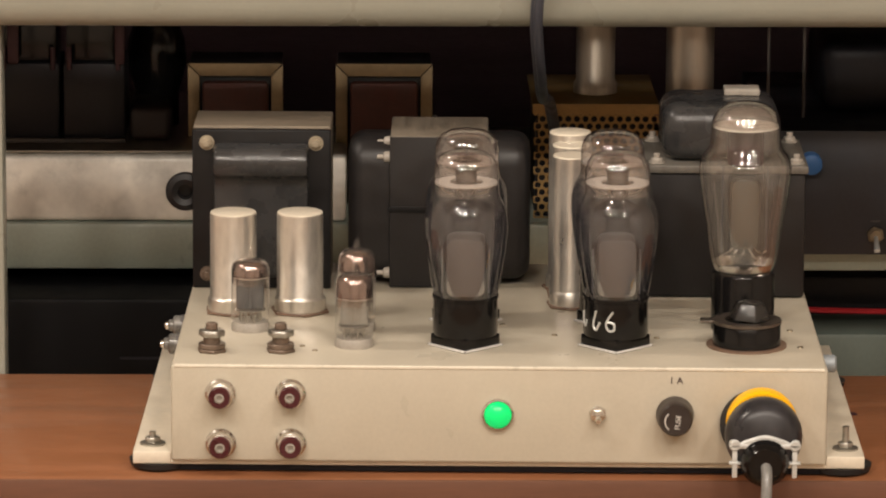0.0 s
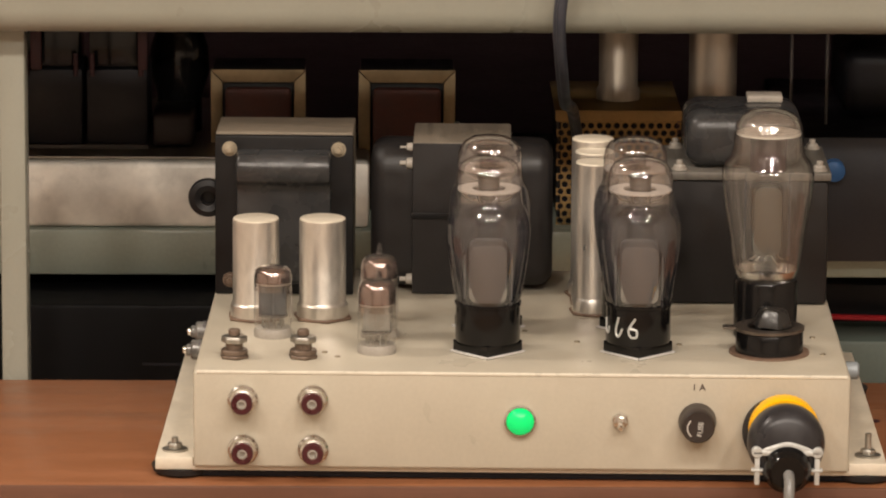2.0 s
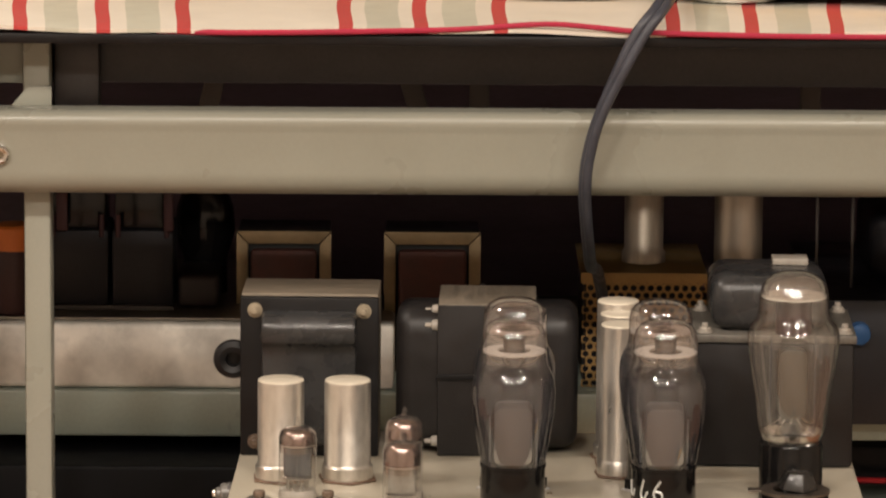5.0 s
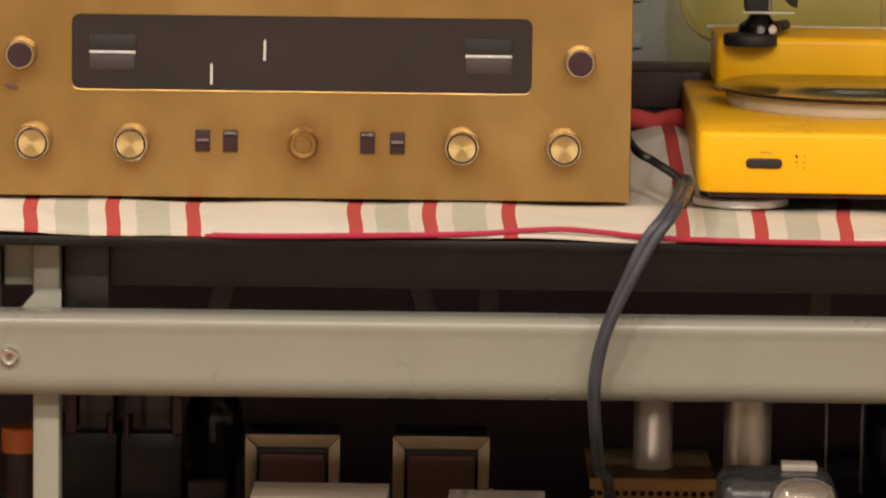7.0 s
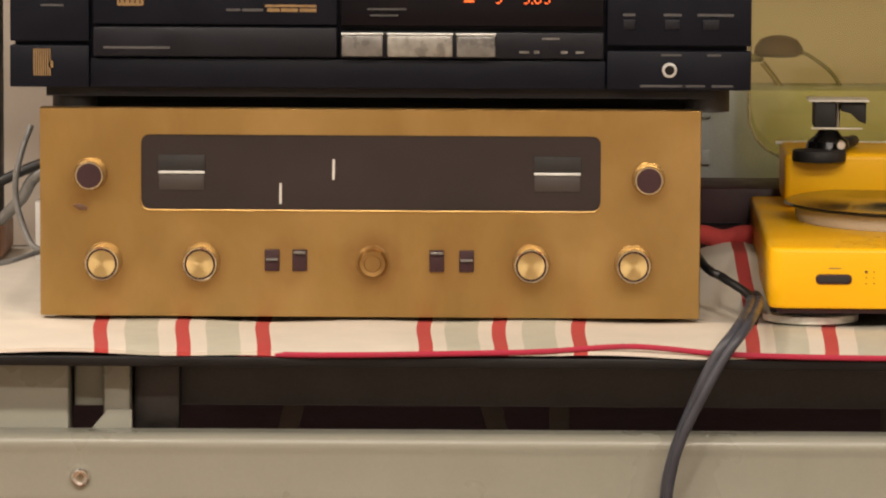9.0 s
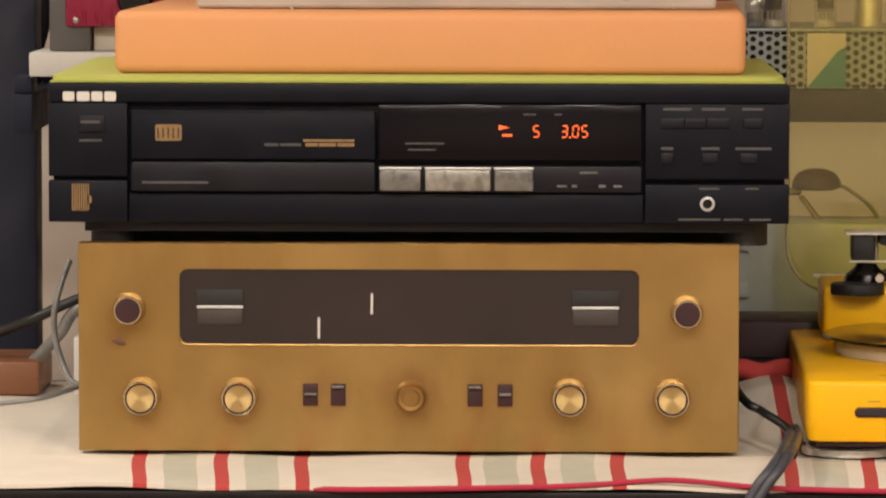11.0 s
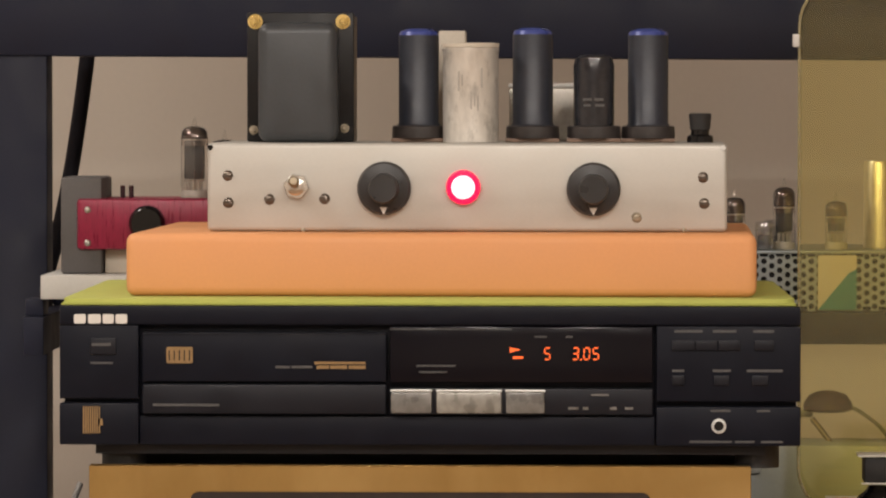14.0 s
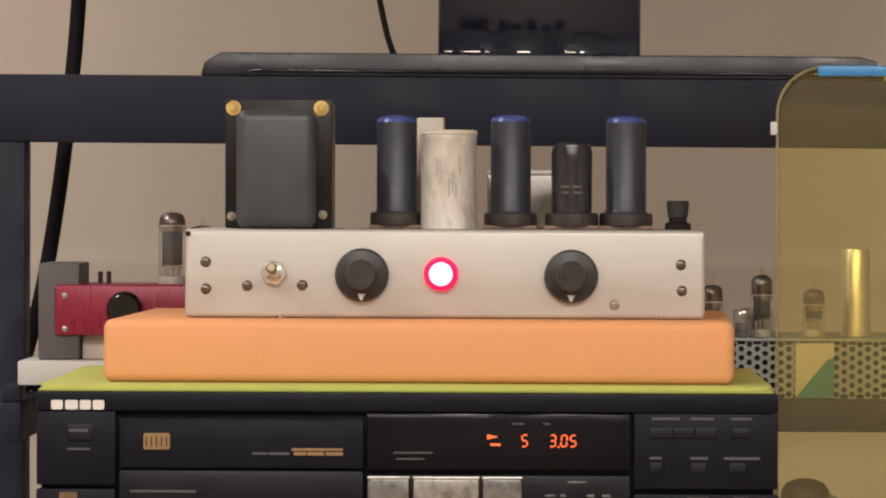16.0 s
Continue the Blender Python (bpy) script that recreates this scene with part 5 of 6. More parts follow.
# ---- upper valve amplifier on the plinth ----
AMP2 = pose(-0.0485, 0.0660, 1.3210, 0, 0, -1.5)
a2 = thing("small_valve_amplifier", AMP2, "brushed aluminium valve amplifier with two black knobs", "amplifier")
K = 1 / 2968
ax = lambda p: (p - 787.5) * K
az = lambda p: 0.0530 - (p - 406) * K
part("chassis", box(-0.1550, 0.1550, 0, 0.150, 0.0004, 0.0530, 0.0026, 3), SILVER_PAINT, a2, "brushed aluminium chassis")
for x, y in ((364, 464), (365, 512), (1205, 466), (1207, 512), (438, 506), (536, 505)):
    screw(a2, ax(x), 0, az(y), 0.0033, "y", BRONZE)
for x, y in ((1088, 537), (1172, 559), (498, 561)):
    screw(a2, ax(x), 0, az(y), 0.0032 if y < 550 else 0.0014, "y", OLD_ZINC)
for x in (333, 1240):
    part("corner_rivet", cyl(0.0016, 0.0006, (ax(x), 0, az(414)), "y", 12), PHENOLIC if x < 400 else CLAMP, a2)
b = prism(6, 0.0080, 0.0030, (ax(486), 0, az(483)), "y", 20, bev=0.0006)
lathe([(0, 0.0028), (0.0056, 0.0028), (0.0054, 0.0070), (0.0036, 0.0080), (0, 0.0080)], (ax(486), 0, az(483)), "y", 22, b)
sw = part("toggle_switch", b, CHROME, a2)
part("lever", join(None, lathe([(0, 0), (0.0018, 0), (0.0034, 0.013), (0.0022, 0.0150), (0, 0.0152)], (0, 0, 0), "y", 16), pose(ax(486), -0.007, az(483) + 0.0005, -12, 0, 0)), BRASS_OLD, sw)
for x, y in ((642, 486), (1012, 487)):
    b = lathe([(0, 0.0006), (0.0160, 0.0006), (0.0160, 0.004), (0.0146, 0.0062), (0.0092, 0.0072), (0.0088, 0.0165), (0.0080, 0.0178), (0, 0.0178)], (ax(x), 0, az(y)), "y", 40)
    k = part("control_knob", b, mat("knob_plastic", (0.022, 0.021, 0.022), 0.36, 0, 0.15, 100, 0.05, 600), a2)
    part("index_mark", outline_slab([(ax(x) - 0.0024, az(y) - 0.0110), (ax(x) + 0.0024, az(y) - 0.0110), (ax(x), az(y) - 0.0156)], -0.0073, -0.0052), PRINT_WHITE, k, "white triangular index mark")
b = lathe([(0.0071, 0.0004), (0.0102, 0.0004), (0.0104, 0.003), (0.0094, 0.0052), (0.0071, 0.0054), (0.0071, 0.0004)], (ax(782), 0, az(484)), "y", 32)
pl = part("pilot_lamp", b, RED_LENS, a2, "glowing red rim")
part("lens", lathe([(0.0070, 0.0006), (0.0070, 0.0052), (0.0056, 0.0066), (0.0030, 0.0074), (0, 0.0076)], (ax(782), 0, az(484)), "y", 28), WHITE_HOT, pl, "bright white glowing lens")


def at_a2(x, y):
    return AMP2 @ Matrix.Translation((x, y, 0.0530))


# transformer facing the front
t4 = thing("upright_transformer", at_a2(ax(485), 0.035), "black upright transformer with a dark grey bell", "transformer")
hw = 94 * K * 1.02
hh = 228 * K * 1.02
part("end_plate", box(-hw, hw, 0, 0.004, 0.0004, hh, 0.0010), BLACK_ENAMEL, t4)
part("core", box(-hw + 0.001, hw - 0.001, 0.0042, 0.045, 0.0004, hh - 0.002, 0.0008), LAMINATION, t4)
part("end_bell", box(-hw + 0.0085, hw - 0.0085, -0.026, -0.0002, 0.0004, hh - 0.0065, 0.0065, 4), BELL_GREY, t4)
for x, z, m in ((-hw + 0.0050, hh - 0.0055, BRASS), (hw - 0.0065, hh - 0.0055, BRASS), (-hw + 0.004, 0.0075, OLD_ZINC), (hw - 0.0055, 0.0085, OLD_ZINC)):
    bolt(t4, x, 0, z, r=0.0036 if z > 0.02 else 0.0022, material=m)


def metal_valve(x, y, h, blue=True):
    v = thing("metal_valve", at_a2(x, y), "black metal valve with a blue painted top" if blue else "short dark glass valve with pale print", "vacuum tube", "valves on the small amplifier")
    part("socket", box(-0.0162, 0.0162, -0.0120, 0.0120, 0.0003, 0.0026, 0.0005), BROWN_PHENOLIC, v)
    part("base", lathe([(0, 0.0026), (0.0160, 0.0026), (0.0163, 0.004), (0.0160, 0.0095), (0.0150, 0.0102), (0, 0.0102)], seg=32), TUBE_BASE, v)
    if blue:
        part("shell", lathe([(0.0132, 0.0102), (0.0122, 0.0118), (0.0122, h - 0.0050), (0.0121, h - 0.0042)], seg=32), TUBE_METAL, v)
        part("painted_top", lathe([(0.0121, h - 0.0042), (0.0112, h - 0.0020), (0.0075, h - 0.0004), (0, h)], seg=32), BLUE_TOP, v, "blue painted top")
    else:
        part("shell", lathe([(0.0122, 0.0102), (0.0124, 0.014), (0.0124, h - 0.007), (0.0112, h - 0.002), (0.0080, h), (0, h - 0.0004)], seg=32), mat("dark_tube_glass", (0.022, 0.022, 0.026), 0.12, 0, 0.3, 150, 0.0, 400, rvary=0.05), v)
        part("print_bars", join(None, bars([(-0.0065, -0.0010), (0.0005, 0.0060)], 0.026, 0.0016, -0.0126, bars([(-0.0060, -0.0015), (0.0010, 0.0066)], 0.0225, 0.0014, -0.0126))), PRINT_GREY, v)


metal_valve(ax(695), 0.050, 0.0690)
metal_valve(ax(900), 0.050, 0.0695)
metal_valve(ax(1107), 0.050, 0.0690)
metal_valve(ax(1010), 0.045, 0.0530, False)
c2 = thing("can_capacitor", at_a2(ax(790), 0.038), "scuffed pale aluminium can capacitor with a beige rim", "capacitor")
part("can", lathe([(0, 0.0003), (0.0168, 0.0003), (0.0168, 0.0545), (0.0171, 0.0552), (0.0171, 0.0568), (0.0166, 0.0572)], seg=40), mat("scuffed_pale_can", (0.66, 0.63, 0.58), 0.5, 0.45, 0.14, 170, 0.1, 300, (1, 1, 0.5), dirt=0.8, dirt_color=(0.22, 0.20, 0.17)), c2)
part("rim", lathe([(0.0166, 0.0572), (0.0173, 0.0574), (0.0173, 0.0596), (0.0150, 0.0600), (0, 0.0598)], seg=40), BEIGE_CARD, c2)
b = bmesh.new()
for x, z0, z1 in ((-0.0065, 0.031, 0.043), (-0.0045, 0.034, 0.041), (0.0010, 0.020, 0.031), (0.0030, 0.022, 0.034), (0.0050, 0.019, 0.028), (0.0072, 0.033, 0.045)):
    yy = -math.sqrt(0.0168 ** 2 - x * x)
    box(x - 0.0005, x + 0.0005, yy - 0.0003, yy + 0.0006, z0, z1, bm=b)
part("rubbed_print", b, mat("faded_grey_print", (0.40, 0.375, 0.34), 0.6, 0, 0.2, 300, 0.0, 900), c2, "rubbed grey print bars")
wb = thing("capacitor_box", at_a2(ax(750), 0.080), "beige rectangular capacitor behind the can", "capacitor")
part("body", box(-0.0080, 0.0085, 0, 0.016, 0.0004, 0.0680, 0.0010), BEIGE_CARD, wb)
fz = thing("fuse_cap", at_a2(ax(1200), 0.035), "black plastic fuse cap", "fuse holder")
part("base", lathe([(0, 0.0003), (0.0080, 0.0003), (0.0078, 0.0040), (0.0055, 0.0050), (0.0055, 0.0080), (0, 0.0080)], seg=24), PHENOLIC, fz)
part("cap", lathe([(0, 0.0080), (0.0060, 0.0080), (0.0068, 0.0170), (0.0062, 0.0178), (0, 0.0178)], seg=24), RUBBER, fz)
cj = thing("rear_box", at_a2(ax(905), 0.110), "small grey metal can with a white lid edge", "capacitor")
part("body", box(-0.018, 0.024, 0, 0.03, 0.0004, 0.0330, 0.001), STEEL, cj)
part("lid", box(-0.0184, 0.0244, -0.0005, 0.0305, 0.0332, 0.0360, 0.0008), WHITE_SLAB, cj)

# ---- yellow record player ----
TT = pose(0.1515, -0.0395, 1.0640, 0, 0, -1.0)
tt = thing("record_player", TT, "bright yellow record player with an amber lid raised", "record player")
z0, z1 = 0.0115, 0.0470
pb = bmesh.new()
f = pb.faces.new([pb.verts.new((x, y, z0)) for x, y in round_rect(0.0050, 0.36, 0, 0.325, 0.0095, 8)])
ex = bmesh.ops.extrude_face_region(pb, geom=[f])
bmesh.ops.translate(pb, vec=(0, 0, z1 - z0), verts=[v for v in ex["geom"] if isinstance(v, bmesh.types.BMVert)])
bmesh.ops.bevel(pb, geom=[e for e in pb.edges if all(abs(v.co.z - z1) < 1e-5 for v in e.verts)], offset=0.003, segments=3, affect="EDGES", profile=0.5)
bmesh.ops.bevel(pb, geom=[e for e in pb.edges if all(abs(v.co.z - z0) < 1e-5 for v in e.verts)], offset=0.002, segments=2, affect="EDGES", profile=0.5)
part("plinth", pb, YELLOW_PLASTIC, tt)
part("skirt", box(0.010, 0.35, 0.004, 0.32, 0.0085, 0.0114, 0.001), KNOB_BROWN, tt)
for x, y in ((0.0312, 0.040), (0.32, 0.040), (0.0312, 0.28), (0.32, 0.28)):
    ft = part("foot", lathe([(0, 0.0004), (0.0268, 0.0004), (0.0280, 0.0012), (0.0280, 0.0048), (0.0268, 0.0056), (0, 0.0056)], (x, y, 0), seg=36), MICA, tt, "pale round foot")
    part("foot_spacer", cyl(0.024, 0.0028, (x, y, 0.0057), seg=28), RUBBER, ft)
sl = part("slot_button", outline_slab(round_rect(0.0319, 0.0528, 0.0260, 0.0318, 0.0026, 6), -0.0012, 0.0006, 0.0005), KNOB_BROWN, tt, "dark rounded slot button")
part("slot_bar", outline_slab(round_rect(0.0338, 0.0510, 0.0274, 0.0304, 0.0014, 5), -0.0016, -0.0012), RUBBER, sl)
b = bmesh.new()
for x in (0.0610, 0.0655):
    for z in (0.0265, 0.0298, 0.0332):
        cyl(0.0009 if (x < 0.063 and z > 0.033) else 0.0004, 0.0004, (x, 0.0002, z), "y", 8, bm=b)
part("indicator_dots", b, KNOB_BROWN, tt)
part("print_bar", bars([(0.0395, 0.0465)], 0.0352, 0.0005, 0.0), BRASS_OLD, tt)
part("platter", lathe([(0, z1 - 0.0022), (0.084, z1 - 0.0022), (0.0855, z1 + 0.0015), (0.0855, z1 + 0.0062), (0.084, z1 + 0.0072), (0, z1 + 0.0072)], (0.1127, 0.165, 0.0025), seg=80), BEIGE_CARD, tt, "pale translucent platter rim")
part("record", lathe([(0, z1 + 0.0074), (0.0920, z1 + 0.0074), (0.0926, z1 + 0.0082), (0.0915, z1 + 0.0092), (0.046, z1 + 0.0090), (0.044, z1 + 0.0096), (0, z1 + 0.0096)], (0.1127, 0.165, 0.0025), seg=80), mat("vinyl_record", (0.010, 0.009, 0.009), 0.14, 0, 0.1, 60, 0.0, 300, rvary=0.02, spec=0.5), tt, "black vinyl record")
part("rear_housing", box(0.0235, 0.355, 0.235, 0.320, z1 + 0.0003, z1 + 0.0345, 0.0040, 3), YELLOW_PLASTIC, tt)
ab = part("arm_base", lathe([(0, 0), (0.0164, 0), (0.0168, 0.0008), (0.0168, 0.0058), (0.0162, 0.0068), (0.0090, 0.0072), (0, 0.0072)], (0.0448, 0.236, z1 + 0.0296), seg=36), RUBBER, tt)
part("neck", lathe([(0, 0), (0.0140, 0), (0.0130, 0.0040), (0.0085, 0.0075), (0.0060, 0.0110), (0, 0.0110)], (0.0510, 0.250, z1 + 0.0369), seg=30), PHENOLIC, ab)
part("pivot", cyl(0.0030, 0.0090, (0.0580, 0.236, z1 + 0.0400), "y", 14, 0.0005), CHROME, ab)
hs = part("arm_counterweight", box(0.0420, 0.0555, 0.2430, 0.2750, z1 + 0.0492, z1 + 0.0655, 0.0012), RUBBER, tt)
part("arm_clip", outline_slab([(0.0590, z1 + 0.0655), (0.0745, z1 + 0.0655), (0.0745, z1 + 0.0520), (0.0700, z1 + 0.0535), (0.0650, z1 + 0.0585), (0.0590, z1 + 0.0600)], 0.246, 0.268, 0.0006), RUBBER, tt)
part("arm_pillar", cyl(0.0016, 0.016, (0.0572, 0.257, z1 + 0.0492), seg=10), STEEL, tt)
part("weight_band", box(0.0380, 0.0760, 0.2415, 0.2700, z1 + 0.0660, z1 + 0.0672, 0.0003), MICA, hs)
part("weight_sill", box(0.0400, 0.0720, 0.2405, 0.2425, z1 + 0.0490, z1 + 0.0500, 0.0003), MICA, hs)
part("hinge_rail", box(0.0225, 0.352, 0.3560, 0.3640, 0.0765, 0.0785, 0.0005), MICA, tt)
part("tonearm", tube_path([(0.056, 0.252, z1 + 0.0405), (0.064, 0.262, z1 + 0.0395), (0.069, 0.285, z1 + 0.0385)], 0.0035, 10), RUBBER, tt)
# the raised lid, a shallow tray of amber acrylic standing upright at the back
lid = bmesh.new()
LZ0, LZ1, LX0, LX1 = 0.0665, 0.4140, 0.0051, 0.372
ring_o = round_rect(LX0, LX1, LZ0, LZ1, 0.030, 8)
front = [lid.verts.new((x, 0.366, z)) for x, z in ring_o]
back = [lid.verts.new((x, 0.400, z)) for x, z in round_rect(LX0 + 0.003, LX1 - 0.003, LZ0 + 0.003, LZ1 - 0.003, 0.029, 8)]
n_ = len(front)
for k in range(n_):
    lid.faces.new((front[k], front[(k + 1) % n_], back[(k + 1) % n_], back[k]))
lid.faces.new(back)
part("lid", lid, ACRYLIC, tt, "amber transparent acrylic lid")
part("lid_edge", tube_path([(x, 0.366, z) for x, z in ring_o] + [(ring_o[0][0], 0.366, ring_o[0][1])], 0.0011, 6, 1), thin_glass("acrylic_edge", (0.75, 0.70, 0.45), 0.1, 1.9, 0.3, (0.6, 0.55, 0.3)), tt)
part("lid_label", box(LX0 + 0.026, LX1 - 0.03, 0.360, 0.3645, LZ1 - 0.0058, LZ1 + 0.0010, 0.0008), BLUE_TRIM, tt, "bright blue strip on the lid's rim")
part("lid_catch", box(LX0 - 0.0045, LX0 - 0.0002, 0.3600, 0.3680, LZ1 - 0.044, LZ1 - 0.0355, 0.0008), WHITE_SLAB, tt, "small white catch")
for x in (0.055, 0.32):
    part("hinge", box(x - 0.012, x + 0.012, 0.3205, 0.3655, 0.055, 0.076, 0.003), RUBBER, tt)

# ---- cords over the table's edge ----
for off, rad in ((0.0, 0.0031), (0.0052, 0.0028)):
    pts = [(0.150, 0.06, 1.0720), (0.1470, -0.030, 1.0780), (0.1385, -0.118, 1.0800), (0.1310, -0.146, 1.0740), (0.1190, -0.152, 1.0580), (0.1030, -0.149, 1.0200), (0.0960, -0.143, 0.9950), (0.0940, -0.137, 0.9720), (0.0970, -0.110, 0.9400), (0.1010, -0.060, 0.9150), (0.1075, 0.030, 0.8980), (0.1120, 0.090, 0.8790), (0.1160, 0.108, 0.8560), (0.1180, 0.1110, 0.8300), (0.1190, 0.1120, 0.8110)]
    pts = [(x + off * (0.9 if k < 5 else 0.25), y - off * (0.3 if k < 5 else 1.0), z) for k, (x, y, z) in enumerate(pts)]
    tagged(part("hanging_cable", tube_path(pts, rad, 12), DARK_CORD), "dark blue-grey cord hanging over the rail", "cord", "twin cords over the rail")
tagged(part("power_cable", tube_path([(0.095, 0.310, 1.0900), (0.112, 0.300, 1.0990), (0.1215, 0.05, 1.0925), (0.133, 0.015, 1.0870), (0.146, -0.005, 1.0800), (0.1500, -0.020, 1.0720), (0.1480, -0.03, 1.0660)], 0.0026, 10), BLACK_CORD), "black cord curling behind the record player", "cord")

# ---- things on the shelf under the black table ----
zs = thing("zinc_chassis_amplifier", pose(0, 0, 0), "old amplifier on a mottled zinc chassis", "amplifier")
part("chassis", box(-0.262, -0.085, 0.104, 0.32, 0.8070, 0.8482, 0.004, 3), ZINC, zs, "mottled zinc chassis")
part("end_apron", box(-0.0848, -0.0126, 0.1045, 0.1540, 0.8070, 0.8480, 0.003, 2), ZINC, zs)
part("top_lip", box(-0.262, -0.085, 0.112, 0.32, 0.8484, 0.8500, 0.0005), STEEL, zs)
for x0, x1 in ((-0.2285, -0.1903), (-0.1882, -0.1500)):
    t = part("potted_transformer", box(x0, x1, 0.138, 0.19, 0.8512, 0.9000, 0.002), MATT_BLACK, zs, "square black potted transformer")
    part("lid_plate", box(x0 + 0.002, x1 - 0.002, 0.142, 0.186, 0.9002, 0.9260, 0.001), PHENOLIC, t)
    for x in (x0 + 0.004, x1 - 0.004):
        part("tie_rod", cyl(0.0016, 0.014, (x, 0.1365, 0.8960), seg=10), KNOB_BROWN, t)
part("bottom_flange", box(-0.2290, -0.1498, 0.1340, 0.1378, 0.8504, 0.8532, 0.0006), GREY_BLOCK, zs, "pale lower flange")
for x0, x1 in ((-0.2221, -0.2151), (-0.1558, -0.1498)):
    part("terminal_post", box(x0, x1, 0.1330, 0.1368, 0.9002, 0.9300, 0.001), KNOB_BROWN, zs, "tan terminal post")
part("low_cover", box(-0.1478, -0.1215, 0.1400, 0.19, 0.8504, 0.8720, 0.004, 3), DARK_COVER, zs, "dull brown-black cover")
part("dim_valve", lathe([(0, 0.851), (0.014, 0.851), (0.014, 0.872), (0.019, 0.89), (0.018, 0.905), (0.011, 0.925), (0, 0.93)], (-0.1330, 0.20, 0), seg=24), PHENOLIC, zs)
part("rivet", cyl(0.0018, 0.001, (-0.1415, 0.150, 0.8500), seg=10), CHROME, zs)


def framed_transformer(x0, x1, zb, label):
    t = thing("framed_transformer", pose((x0 + x1) / 2, 0.160, 0.8068), label, "transformer", "framed transformers on the rear shelf")
    w, h, e = (x1 - x0) / 2, 0.0895, 0.0080
    part("core", box(-w + 0.001, w - 0.001, 0.004, 0.050, 0.0, h - 0.001, 0.001), BLACK_ENAMEL, t)
    for pts in ([(-w, h), (w, h), (w - e, h - e), (-w + e, h - e)], [(-w, h - 0.0006), (-w + e - 0.0006, h - e), (-w + e - 0.0006, 0.0005), (-w, 0.0005)], [(w, h - 0.0006), (w, 0.0005), (w - e + 0.0006, 0.0005), (w - e + 0.0006, h - e)]):
        part("frame_strip", outline_slab(pts, 0, 0.0038, 0.0006), FRAME_BRONZE, t)
    part("winding", box(-w + e + 0.001, w - e - 0.001, -0.004, 0.0036, 0.002, h - e - 0.003, 0.003), TRANS_BROWN, t, "red-brown wrapped winding")
    part("clip", box(w + 0.0002, w + 0.003, 0.01, 0.02, h * 0.55, h * 0.60, 0.0005), CLAMP, t)


framed_transformer(-0.1119, -0.0525, 0.84, "transformer with a bronze frame and red-brown winding")
framed_transformer(-0.0197, 0.0409, 0.84, "transformer with a bronze frame and red-brown winding")
cage = thing("perforated_amplifier", pose(0.103, 0.120, 0.8068), "amplifier in a gold-brown perforated cage", "amplifier")
part("front_grille", perforated(14, 15, 0.00530, 0.00200, 0.0010), PERF_BROWN, cage)
part("interior", box(0.001, 0.074, 0.0030, 0.10, 0.0004, 0.0690, 0.001), MATT_BLACK, cage)
part("top_sheet", box(-0.001, 0.0770, -0.0006, 0.105, 0.0695, 0.0720, 0.0006), PERF_BROWN, cage)
part("top_edge", box(-0.001, 0.0770, -0.0012, -0.0007, 0.0655, 0.0720, 0.0002), PERF_BROWN, cage)
for x, r in ((0.0395, 0.0122), (0.0985, 0.0150)):
    c = thing("tall_can_capacitor", pose(0.103 + x, 0.160, 0.8790 if x < 0.08 else 0.8068), "tall dull aluminium can capacitor", "capacitor", "tall cans on the rear shelf")
    zt = 0.084 if x < 0.08 else 0.156
    part("can", lathe([(0, 0.0002), (r * 1.12, 0.0002), (r * 1.12, 0.006), (r, 0.008), (r, zt - 0.003), (r * 0.95, zt), (0, zt)], seg=32), DULL_CAN, c)
bx = thing("black_amplifier_case", pose(0, 0, 0), "black steel amplifier case with a toggle switch", "amplifier")
part("case", box(0.2450, 0.40, 0.088, 0.30, 0.8072, 0.8680, 0.0015), CASE_BLACK, bx)
part("front_panel", box(0.2440, 0.401, 0.0848, 0.0878, 0.7915, 0.8688, 0.0008), CASE_BLACK, bx)
part("blue_knob", lathe([(0, 0), (0.0068, 0), (0.0064, 0.008), (0.005, 0.009), (0, 0.009)], (0.2712, 0.0847, 0.8492), "y", 24), BLUE_CAP, bx, "blue plastic knob")
b = prism(6, 0.0056, 0.0020, (0.3118, 0.0847, 0.8040), "y", 10, bev=0.0004)
cyl(0.0040, 0.0050, (0.3118, 0.0847, 0.8040), "y", 16, 0.0006, b)
tg = part("toggle_switch", b, BRASS_OLD, bx)
part("lever", join(None, lathe([(0, 0), (0.0012, 0), (0.0020, 0.011), (0, 0.0125)], (0, 0, 0), "y", 12), pose(0.3118, 0.0800, 0.8035, 40, 0, 0)), CLAMP, tg)
part("switch_print", bars([(0.3090, 0.3145)], 0.8125, 0.0010, 0.0847), PRINT_GREY, bx)
part("transformer_cover", box(0.2830, 0.345, 0.150, 0.25, 0.8682, 0.9120, 0.010, 4), MATT_BLACK, bx)
for x in (0.2480, 0.2700):
    part("guard_rod", cyl(0.0010, 0.07, (x, 0.13, 0.8690), seg=8), GREY_BLOCK, bx)
jar = thing("orange_lidded_jar", pose(-0.2480, 0.050 + 0.075, 0.8502), "brown jar with an orange lid", "jar")
part("body", lathe([(0, 0.0002), (0.011, 0.0002), (0.012, 0.003), (0.012, 0.040), (0, 0.040)], seg=24), MAROON, jar)
part("lid", lathe([(0, 0.0402), (0.0128, 0.0402), (0.0128, 0.054), (0.0115, 0.0555), (0, 0.0555)], seg=24), ORANGE_CAP, jar)
lowbox = thing("black_equipment_case", pose(0, 0, 0), "black steel equipment case on the lower shelf", "case")
part("case", box(-0.30, 0.02, 0.052, 0.40, 0.6562, 0.7700, 0.003), mat("matt_black_case", (0.0036, 0.0036, 0.0042), 0.5, 0, 0.2, 30, 0.1, 500, spec=0.1), lowbox)
